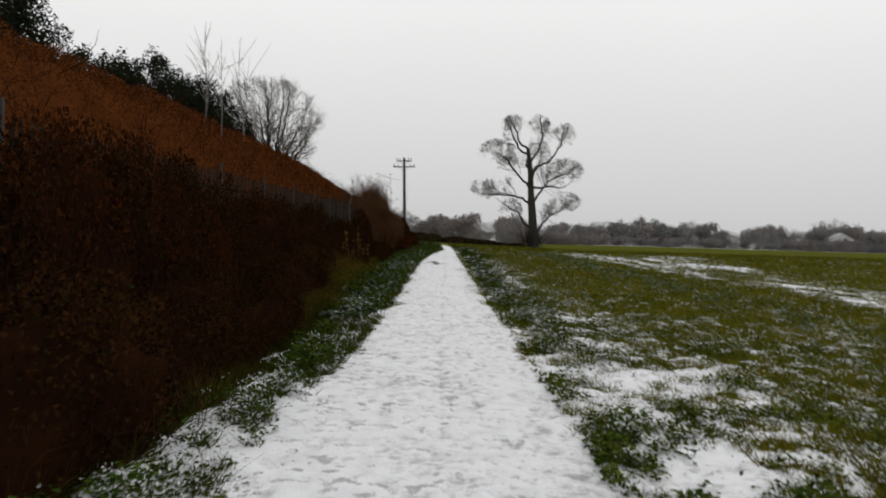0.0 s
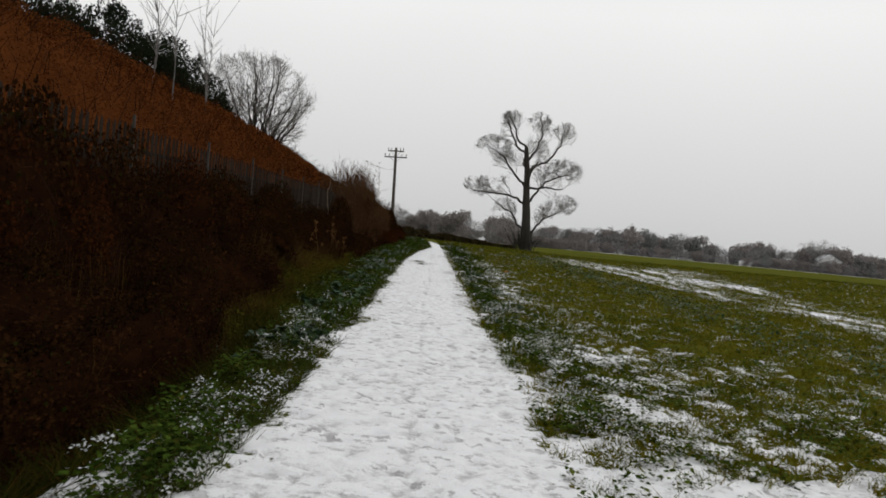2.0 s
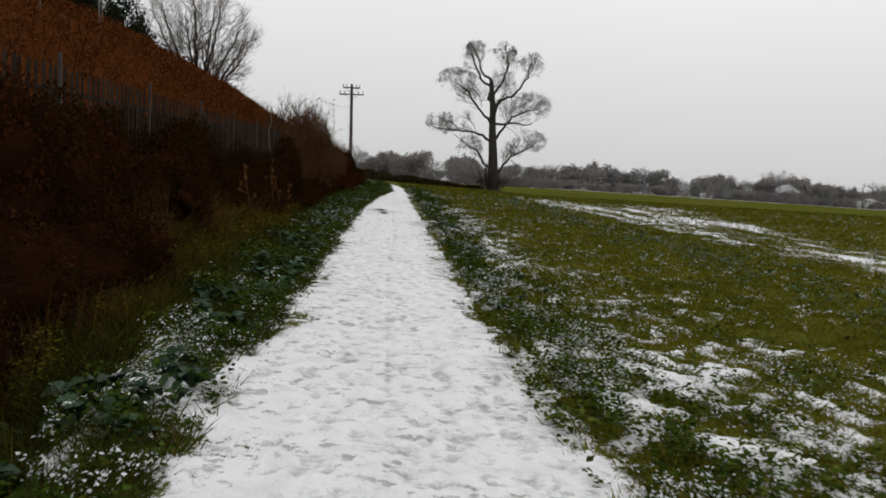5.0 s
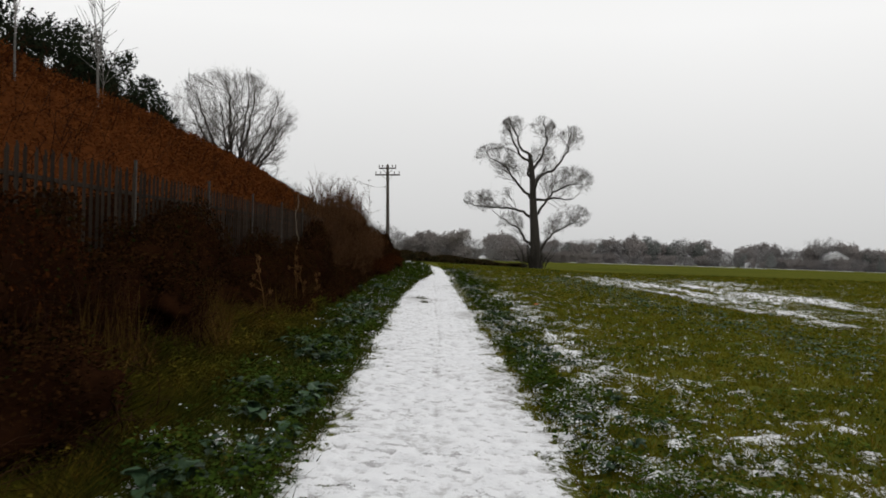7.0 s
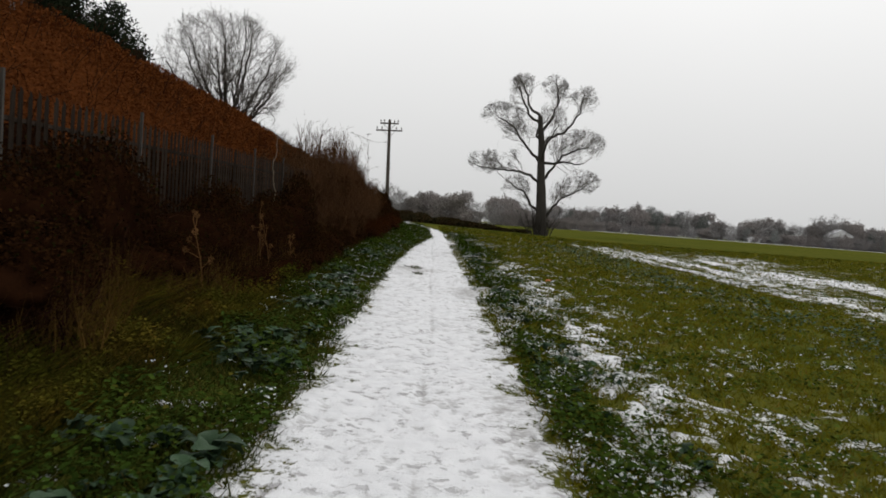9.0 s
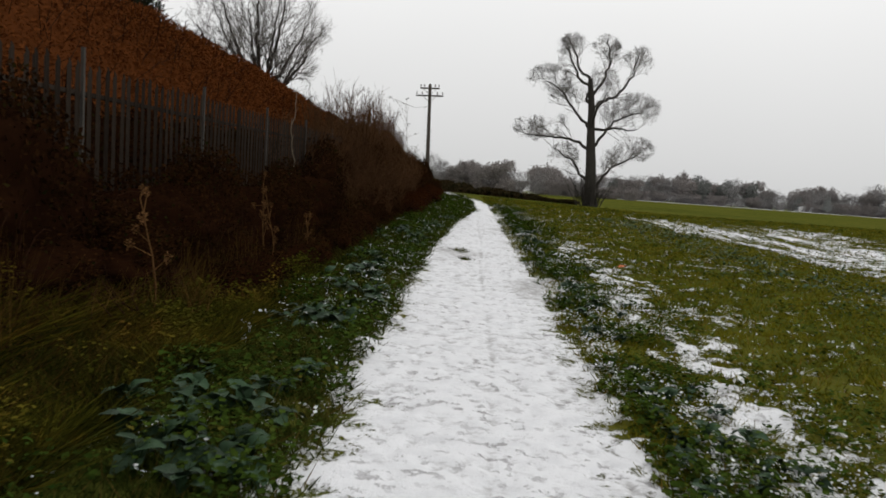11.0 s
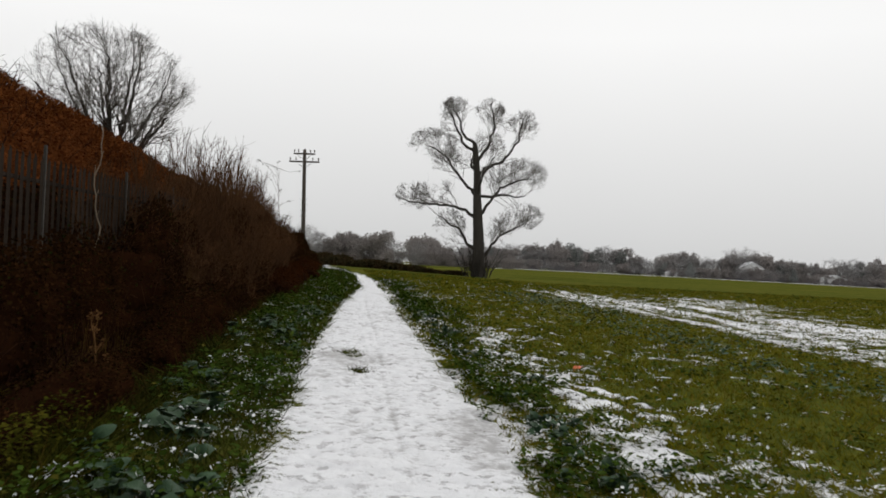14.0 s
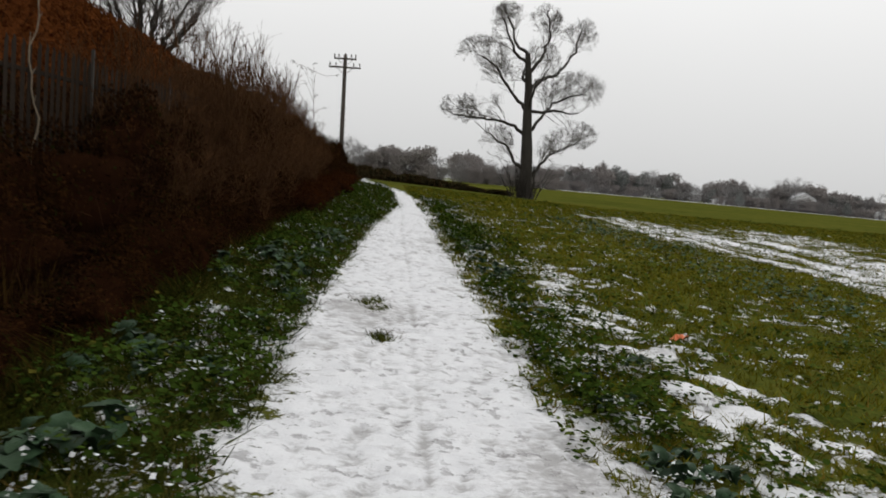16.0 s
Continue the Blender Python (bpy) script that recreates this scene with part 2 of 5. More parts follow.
# ---- ground: one sheet to the horizon ----
def vnoise(x, y, seed):
    """Smooth value noise in 0..1 on arrays."""
    xi, yi = np.floor(x).astype(np.int64), np.floor(y).astype(np.int64)
    fx, fy = x - xi, y - yi
    fx, fy = fx * fx * (3 - 2 * fx), fy * fy * (3 - 2 * fy)

    def h(a, b):
        v = (a * 374761393 + b * 668265263 + seed * 2147001325) & 0xFFFFFFFF
        v = ((v ^ (v >> 13)) * 1274126177) & 0xFFFFFFFF
        return ((v ^ (v >> 16)) & 0xFFFFFF) / float(0xFFFFFF)
    return (h(xi, yi) * (1 - fx) + h(xi + 1, yi) * fx) * (1 - fy) + (h(xi, yi + 1) * (1 - fx) + h(xi + 1, yi + 1) * fx) * fy


def fbm(x, y, size, seed, octaves=4):
    total, amp, norm = 0.0, 1.0, 0.0
    for k in range(octaves):
        total = total + amp * vnoise(x / size * 2 ** k, y / size * 2 ** k, seed + 17 * k)
        norm += amp
        amp *= 0.55
    return total / norm


def ramp01(v, a, b):
    u = np.clip((v - a) / (b - a), 0, 1)
    return u * u * (3 - 2 * u)


def path_left(y):
    return np.interp(y, [0, 4, 8, 12, 18, 26, 32, 40, 49, 57, 63, 75], [-1.2, -1.15, -0.95, -0.84, -0.78, -0.72, -0.66, -0.33, 0.35, 0.2, -0.2, -2.2])


def path_right(y):
    return np.interp(y, [0, 4, 9, 12.3, 14.8, 20, 25, 28, 30, 38, 48, 56, 63, 75], [1.22, 1.2, 1.2, 1.36, 1.12, 1.12, 1.12, 1.36, 1.2, 1.26, 1.42, 1.3, 0.5, -1.4])


def shoulder(y):
    """Where the verge breaks off into the ditch."""
    return np.interp(y, [3, 7, 8.5, 11.5, 14, 20, 30, 60], [-1.88, -1.62, -1.42, -1.45, -1.70, -1.85, -1.75, -1.7])


def land(x, y):
    """Height of the bare land."""
    x, y = np.asarray(x, float), np.asarray(y, float)
    r = np.hypot(x, y)
    z = -0.03 * np.clip(x, -3, 13) - 0.0167 * np.maximum(r - 70, 0) * (r < 3000)
    z = z + 0.10 * ramp01(-x, 3.2, 4.4) + 0.9 * ramp01(-x, 4.4, 9) + 0.5 * ramp01(-x, 9, 30)
    ditch = np.exp(-((x - shoulder(y) + 0.68) / 0.44) ** 2) * (0.52 - 0.40 * ramp01(y, 10, 14) + 0.20 * ramp01(y, 22, 29))
    slope = 0.32 * ramp01(-x, 1.95, 3.0) * ramp01(y, 13, 16) * ramp01(-y, -25, -21)
    return z + slope - ditch * (y < 90)


def snow_value(x, y):
    """How thickly the snow lies: under 0 bare turf, over 1 closed cover."""
    d = np.minimum(x - path_left(y), path_right(y) - x)
    edge = 1.2 * (fbm(x, y, 0.55, 3) - 0.5) + 1.3 * (fbm(x, y, 0.13, 5, 3) - 0.5)
    path = np.clip(0.5 + d / 0.50 + edge, -1, 1.6)
    patchy = fbm(x, y, 2.8, 9, 3)
    fine = fbm(x, y * 0.8, 0.20, 11, 4)
    near = ramp01(-y, -17, -6) * ramp01(-x, -8.5, -1.6)
    field = 0.06 + 3.0 * (fine - 0.5) + 0.85 * (patchy - 0.52) + 0.28 * near + 0.28 * ramp01(-y, -11, -8) * ramp01(-x, -4.5, -2.4) - 0.30 * ramp01(x, 3.2, 4.6) * ramp01(y, 9, 18)
    field = field + 0.55 * ramp01(-y, -9, -7) * ramp01(-x, -2.2, -1.6) - 0.20 * ramp01(-y, -8, -6) * ramp01(x, 2.6, 3.4)
    # a snowy hollow that runs beside the path
    hollow = np.interp(y, [4, 9, 14, 19, 24, 30, 36], [1.95, 2.1, 1.9, 2.0, 2.2, 2.4, 2.5]) + 0.10 * np.sin(y * 0.9)
    furrow = np.exp(-((x - hollow) / 0.42) ** 2) * ramp01(-y, -40, -33) * np.interp(y, [4, 8, 10, 16, 19], [0.6, 0.6, 0.3, 0.35, 1.0])
    field = field + furrow * (-0.22 + 2.0 * fbm(x, y, 0.8, 21, 3))
    inner = np.interp(y, [18, 24, 30, 40, 48, 60], [10.7, 10.3, 9.8, 9.3, 8.3, 8.0])
    wide = np.interp(y, [18, 37, 52, 75], [13.5, 15.5, 18.5, 22])
    streak = fbm(x * 2.2, y * 0.22, 1.0, 31, 4)
    band = ramp01(x - inner, -0.9, 0.7) * ramp01(-x, -wide - 1.5, -wide + 1.0) * ramp01(-y, -72, -55)
    field = field + band * (1.0 + 2.8 * (streak - 0.5))
    strip2 = np.exp(-((x - 30) / 1.6) ** 2) + np.exp(-((x - 24.5) / 0.8) ** 2)
    field = field - 1.6 * ramp01(y, 52, 74) + strip2 * (0.2 + 2.2 * (streak - 0.5)) * ramp01(-y, -90, -60)
    rim = ramp01(y, 340, 358) * ramp01(-y, -398, -392) * (x > 20)
    field = field + 3.2 * rim
    verge = 0.0 + 2.4 * (fine - 0.5) + 0.62 * ramp01(-y, -9.3, -7.0) + 0.35 * ramp01(-y, -7.6, -6.4) + 0.85 * np.exp(-((y - 12.4) / 1.2) ** 2) - 0.15 * ramp01(y, 17, 22) + 0.35 * ramp01(y, 23, 27) * ramp01(-y, -38, -32) + 0.60 * np.exp(-((x - shoulder(y) - 0.10) / 0.15) ** 2) * ramp01(-y, -16, -13.5)
    verge = verge - 2.0 * ramp01(shoulder(y) - x, -0.06, 0.12)
    value = np.where(x > 0, field, verge)
    tuft = np.exp(-(((x + 0.02) / 0.16) ** 2 + ((y - 31.4) / 0.5) ** 2)) + 0.9 * np.exp(-(((x - 0.03) / 0.15) ** 2 + ((y - 29.9) / 0.28) ** 2))
    return np.maximum(path - 1.9 * tuft * (0.3 + fbm(x, y, 0.25, 41, 3)), value)


def steps(breaks):
    out = []
    for a, b, s in breaks:
        out.extend(np.arange(a, b, s))
    return out


def grow(start, stop, first, rate):
    out, s = [start], first
    while out[-1] < stop:
        out.append(out[-1] + s)
        s *= rate
    return out


def WHEEL(y):
    return np.interp(y, [0, 6, 12, 20, 28, 36, 60], [0.10, 0.13, 0.12, 0.22, 0.32, 0.36, 0.6]) + 0.03 * np.sin(y * 0.6)


def build_ground():
    xs = sorted([-v for v in grow(2.6, 900, 0.10, 1.18)]) + steps([(-2.55, 4.5, 0.045)]) + grow(4.5, 1100, 0.07, 1.045)
    ys = sorted([-v for v in grow(-2.0, 400, 0.2, 1.3)]) + steps([(2.1, 42, 0.055)]) + grow(42, 1200, 0.07, 1.045)
    xs, ys = np.array(sorted(set(np.round(xs, 4)))), np.array(sorted(set(np.round(ys, 4))))
    gx, gy = np.meshgrid(xs, ys)
    sv = snow_value(gx, gy)
    z = land(gx, gy)
    nearby = ramp01(-np.abs(gx), -14, -7) * ramp01(-gy, -70, -45)
    lie = ramp01(sv, 0.2, 0.9)
    onpath = ramp01(np.minimum(gx - path_left(gy), path_right(gy) - gx), -0.05, 0.25)
    z = z + nearby * (1 - onpath) * (0.14 * (fbm(gx, gy, 0.55, 51, 4) - 0.5) + 0.05 * (fbm(gx, gy, 0.16, 53, 3) - 0.5))
    z = z + nearby * lie * 0.018
    # footprints: shallow dents scattered over the path
    rng = np.random.default_rng(7)
    dents = np.zeros_like(z)
    for _ in range(3000):
        py = rng.uniform(2.5, 42)
        lo, hi = float(path_left(py)), float(path_right(py))
        pxx = rng.normal(0.5 * (lo + hi), 0.30 * (hi - lo))
        ang = rng.normal(0, 0.5)
        i0, i1 = np.searchsorted(ys, [py - 0.3, py + 0.3])
        j0, j1 = np.searchsorted(xs, [pxx - 0.3, pxx + 0.3])
        ax, ay = gx[i0:i1, j0:j1] - pxx, gy[i0:i1, j0:j1] - py
        u, v = ax * math.cos(ang) + ay * math.sin(ang), -ax * math.sin(ang) + ay * math.cos(ang)
        lw, ll = rng.uniform(0.025, 0.05), rng.uniform(0.035, 0.10)
        d = np.exp(-(np.hypot(u / lw, v / ll)) ** 4)
        dents[i0:i1, j0:j1] = np.maximum(dents[i0:i1, j0:j1], d * rng.uniform(0.4, 1))
    # one narrow wheel track
    wheel = WHEEL(gy)
    rut = np.exp(-((gx - wheel) / 0.024) ** 2) * onpath * (gy < 60)
    z = z - 0.028 * dents * onpath - 0.010 * rut + onpath * nearby * 0.012 * (fbm(gx, gy, 0.3, 61, 3) - 0.5)
    # dents add grey as well, for the shade in the footprints
    trod = np.clip(0.50 * dents * onpath + 0.26 * rut + 0.10 * onpath + 0.75 * (fbm(gx, gy, 0.8, 71, 4) - 0.5) + 0.30 * ramp01(gx, 0.45, 0.95) * ramp01(fbm(gx, gy, 1.1, 73, 2), 0.35, 0.6), 0, 1)
    trod = np.clip(trod + 0.55 * np.exp(-(((gx + 0.12) / 0.42) ** 2 + ((gy - 30.9) / 1.3) ** 2)), 0, 1) * (gy < 90)
    ny, nx = gx.shape
    idx = np.arange(ny * nx).reshape(ny, nx)
    quads = np.stack([idx[:-1, :-1], idx[:-1, 1:], idx[1:, 1:], idx[1:, :-1]], -1).reshape(-1, 4)
    me = bpy.data.meshes.new("ground")
    me.vertices.add(nx * ny)
    me.vertices.foreach_set("co", np.stack([gx, gy, z], -1).astype(np.float32).ravel())
    me.loops.add(quads.size)
    me.loops.foreach_set("vertex_index", quads.astype(np.int32).ravel())
    me.polygons.add(len(quads))
    me.polygons.foreach_set("loop_start", np.arange(0, quads.size, 4, dtype=np.int32))
    me.polygons.foreach_set("use_smooth", np.ones(len(quads), bool))
    for key, v in (("snow", sv), ("trodden", trod)):
        me.attributes.new(key, "FLOAT", "POINT").data.foreach_set("value", v.astype(np.float32).ravel())
    me.update()
    me.validate()
    me.materials.append(M_GROUND)
    return tagged(new("ground", me), "winter turf with a trodden snowy footpath and patchy snow", "ground", kind="structure")


ground = build_ground()


def gz(x, y):
    return float(land(x, y))



# ---- helpers for things ----
def mesh_np(name, verts, faces, mat, smooth=False):
    """A mesh from an array of places and arrays of faces, one array for each number of corners."""
    me = bpy.data.meshes.new(name)
    groups = [np.asarray(f, np.int32) for f in faces if len(f)]
    loops = np.concatenate([g.ravel() for g in groups])
    sizes = np.concatenate([np.full(len(g), g.shape[1], np.int32) for g in groups])
    me.vertices.add(len(verts))
    me.vertices.foreach_set("co", np.asarray(verts, np.float32).ravel())
    me.loops.add(len(loops))
    me.loops.foreach_set("vertex_index", loops)
    me.polygons.add(len(sizes))
    me.polygons.foreach_set("loop_start", (np.cumsum(sizes) - sizes).astype(np.int32))
    if smooth:
        me.polygons.foreach_set("use_smooth", np.ones(len(sizes), bool))
    me.update()
    me.validate()
    me.materials.append(mat)
    return me


def part_np(name, me, parent, label=""):
    ob = new(name, me)
    ob.parent = parent
    return tagged(ob, label, kind="stuff" if name in ("cane_tangle", "stem_cluster", "twig_mass", "foliage", "dead_grass") else "")


def part(name, bm, mat, parent, label="", smooth=False):
    me = bpy.data.meshes.new(name)
    bm.to_mesh(me)
    bm.free()
    if smooth:
        me.polygons.foreach_set("use_smooth", np.ones(len(me.polygons), bool))
    me.materials.append(mat)
    return part_np(name, me, parent, label)


def thing(name, label, category, m=None, group="", kind=""):
    ob = new(name)
    ob.empty_display_size = 0.2
    if m is not None:
        ob.matrix_basis = m
    return tagged(ob, label, category, group, kind)


def tubes(p0, p1, r0, r1, sides=4):
    """Tapered prisms from p0 to p1, all at once."""
    p0, p1 = np.asarray(p0, float), np.asarray(p1, float)
    d = p1 - p0
    d = d / np.maximum(np.linalg.norm(d, axis=1, keepdims=True), 1e-9)
    ref = np.where(np.abs(d[:, 2:3]) > 0.9, [[1.0, 0, 0]], [[0, 0, 1.0]])
    u = np.cross(d, ref)
    u /= np.maximum(np.linalg.norm(u, axis=1, keepdims=True), 1e-9)
    v = np.cross(d, u)
    a = np.arange(sides) * 2 * np.pi / sides
    ring = np.cos(a)[None, :, None] * u[:, None] + np.sin(a)[None, :, None] * v[:, None]
    r0, r1 = np.asarray(r0, float).reshape(-1, 1, 1), np.asarray(r1, float).reshape(-1, 1, 1)
    verts = np.concatenate([p0[:, None] + ring * r0, p1[:, None] + ring * r1], 1)
    k = np.arange(sides)
    f = np.stack([k, (k + 1) % sides, sides + (k + 1) % sides, sides + k], -1)
    faces = (np.arange(len(p0)) * 2 * sides)[:, None, None] + f[None]
    return verts.reshape(-1, 3), faces.reshape(-1, 4)


def loft(points, radii, sides=8):
    """One closed tapered tube along the points."""
    P, r = np.asarray(points, float), np.asarray(radii, float)
    d = np.gradient(P, axis=0)
    d /= np.linalg.norm(d, axis=1, keepdims=True)
    u = np.cross(d, [[0.31, 0.95, 0.05]])
    u /= np.linalg.norm(u, axis=1, keepdims=True)
    v = np.cross(d, u)
    a = np.arange(sides) * 2 * np.pi / sides
    ring = P[:, None] + r[:, None, None] * (np.cos(a)[None, :, None] * u[:, None] + np.sin(a)[None, :, None] * v[:, None])
    k = np.arange(sides)
    f = np.stack([k, (k + 1) % sides, sides + (k + 1) % sides, sides + k], -1)
    faces = ((np.arange(len(P) - 1) * sides)[:, None, None] + f[None]).reshape(-1, 4)
    top = (len(P) - 1) * sides
    return ring.reshape(-1, 3), [faces, np.array([k[::-1], k + top])]


def blades(base, tip, width, side):
    """Single pointed blades; side is the direction of their width."""
    n = len(base)
    side = side * np.asarray(width).reshape(-1, 1) / 2
    verts = np.stack([base - side, base + side, tip], 1).reshape(-1, 3)
    return verts, np.arange(3 * n).reshape(n, 3)


def leaves(place, ahead, side, length, width, fold):
    """Leaves of two triangles each way: stalk end, two sides lifted by fold, and a point."""
    n = len(place)
    up = np.cross(ahead, side)
    L, W, Fo = (np.asarray(v, float).reshape(-1, 1) for v in (length, width, fold))
    a = place
    b = place + ahead * L * 0.45 + side * W / 2 + up * Fo
    c = place + ahead * L
    d = place + ahead * L * 0.45 - side * W / 2 + up * Fo
    verts = np.stack([a, b, c, d], 1).reshape(-1, 3)
    k = np.arange(n)[:, None] * 4
    return verts, np.concatenate([k + [[0, 1, 2]], k + [[0, 2, 3]]])


def turned(rng, n, lift=0.6):
    """Random directions, with a side square to each."""
    a = rng.normal(size=(n, 3)) * [1, 1, lift]
    a /= np.linalg.norm(a, axis=1, keepdims=True)
    s = np.cross(a, rng.normal(size=(n, 3)))
    s /= np.maximum(np.linalg.norm(s, axis=1, keepdims=True), 1e-9)
    return a, s


def crown_tree(rng, start, attractors, step, reach, kill, tip, power=2.3, rounds=160, links=None):
    """Branches that grow from the nodes in start toward scattered points: places, parents and radii."""
    places = [np.array(p, float) for p in start]
    parents = links or [-1] + list(range(len(start) - 1))
    A = np.array(attractors, float)
    P = np.array(places)
    dist = np.full(len(A), 1e9)
    near = np.zeros(len(A), int)

    def update(first):
        block = P[first:]
        for i in range(0, len(block), 400):
            d = np.linalg.norm(A[:, None] - block[None, i:i + 400], axis=2)
            j = d.argmin(1)
            m = d[np.arange(len(A)), j]
            better = m < dist
            dist[better] = m[better]
            near[better] = first + i + j[better]
    update(0)
    for _ in range(rounds):
        keep = dist > kill
        A, dist, near = A[keep], dist[keep], near[keep]
        live = dist < reach
        if not live.any():
            break
        way = np.zeros((len(P), 3))
        v = A[live] - P[near[live]]
        v /= np.linalg.norm(v, axis=1, keepdims=True)
        np.add.at(way, near[live], v)
        src = np.unique(near[live])
        w = way[src]
        w /= np.maximum(np.linalg.norm(w, axis=1, keepdims=True), 1e-6)
        w += rng.normal(0, 0.22, w.shape)
        w /= np.linalg.norm(w, axis=1, keepdims=True)
        q = P[src] + w * step
        first = len(P)
        P = np.concatenate([P, q])
        parents.extend(src.tolist())
        update(first)
        if len(P) > 9000:
            break
    parents = np.array(parents)
    load = np.zeros(len(P))
    for i in range(len(P) - 1, 0, -1):
        if load[i] == 0:
            load[i] = tip ** power
        load[parents[i]] += load[i]
    load[0] = max(load[0], tip ** power)
    return P, parents, load ** (1 / power)


def tip_twigs(rng, P, parents, radii, limit, count, length, radius, droop=0.0):
    """Fine twigs that fan out from the thin branches."""
    thin = np.where((radii < limit) & (parents >= 0))[0]
    i = np.repeat(thin, count)
    ahead = P[i] - P[parents[i]]
    ahead /= np.maximum(np.linalg.norm(ahead, axis=1, keepdims=True), 1e-9)
    w = ahead + rng.normal(0, 0.75, ahead.shape) + [0, 0, -droop]
    w /= np.linalg.norm(w, axis=1, keepdims=True)
    ln = rng.uniform(0.4, 1.0, (len(i), 1)) * length
    mid = P[i] + w * ln * 0.5
    end = mid + (w + rng.normal(0, 0.3, w.shape)) * ln * 0.5
    p0, p1 = np.concatenate([P[i], mid]), np.concatenate([mid, end])
    r = np.full(len(i), radius)
    return p0, p1, np.concatenate([r, r * 0.7]), np.concatenate([r * 0.7, r * 0.35])


def blob(rng, n, centre, radii, shell=0.4):
    """Points in an ellipsoid, thicker toward its skin."""
    d = rng.normal(size=(n, 3))
    d /= np.linalg.norm(d, axis=1, keepdims=True)
    return np.array(centre) + d * (rng.uniform(shell ** 3, 1, (n, 1)) ** (1 / 3)) * np.array(radii)


def limbed(rng, trunk, limbs, step=0.32):
    """Nodes and parents of a trunk with main limbs, each given by a few turning points and a drift in depth."""
    nodes, links = [tuple(p) for p in trunk], [-1] + list(range(len(trunk) - 1))
    for drift, turns in limbs:
        pts = [Vector((x, drift * k / (len(turns) - 1), z)) for k, (x, z) in enumerate(turns)]
        at = min(range(len(trunk)), key=lambda n: (Vector(trunk[n]) - pts[0]).length)
        pts[0] = Vector(trunk[at])
        for a, b in zip(pts, pts[1:]):
            n = max(1, round((b - a).length / step))
            for k in range(1, n + 1):
                p = a.lerp(b, k / n) + Vector(rng.normal(0, 0.05, 3))
                nodes.append(tuple(p))
                links.append(at)
                at = len(nodes) - 1
    return nodes, links


def fan_out(rng, pos, way, length, radius, levels, spread, hold, shrink=0.72, up=0.08):
    """Branches that fork and fork again, bending a little, until they leave the crown's outline."""
    out = []
    for level in range(levels):
        n = len(pos)
        if not n:
            break
        mid = pos + way * length[:, None] * 0.5 + rng.normal(0, 0.06, (n, 3)) * length[:, None]
        bent = way + rng.normal(0, 0.16, (n, 3)) + [0, 0, up]
        bent /= np.linalg.norm(bent, axis=1, keepdims=True)
        end, stopped = hold(mid + bent * length[:, None] * 0.5)
        mid = np.where(stopped[:, None], (pos + end) / 2, mid)
        out.append((pos, mid, radius, radius * 0.85))
        out.append((mid, end, radius * 0.85, radius * 0.7))
        kids = np.where(rng.uniform(0, 1, n) < 0.3, 3, 2)
        keep = ~stopped
        i = np.repeat(np.arange(n)[keep], kids[keep])
        # a side shoot from the middle as well
        side = np.arange(n)[keep & (rng.uniform(0, 1, n) < 0.6)]
        turn = rng.normal(0, 1, (len(i), 3))
        turn -= bent[i] * (turn * bent[i]).sum(1, keepdims=True)
        turn /= np.maximum(np.linalg.norm(turn, axis=1, keepdims=True), 1e-6)
        ang = np.abs(rng.normal(spread, spread * 0.4, (len(i), 1)))
        a = bent[i] * np.cos(ang) + turn * np.sin(ang)
        b = bent[side] + rng.normal(0, 0.55, (len(side), 3))
        b /= np.linalg.norm(b, axis=1, keepdims=True)
        pos = np.concatenate([end[i], mid[side]])
        way = np.concatenate([a, b])
        length = np.concatenate([length[i], length[side] * 0.8]) * shrink * rng.uniform(0.75, 1.2, len(pos))
        radius = np.concatenate([radius[i], radius[side] * 0.8]) * 0.68
        radius = np.maximum(radius, 0.0045)
    return [np.concatenate(v) for v in zip(*out)]


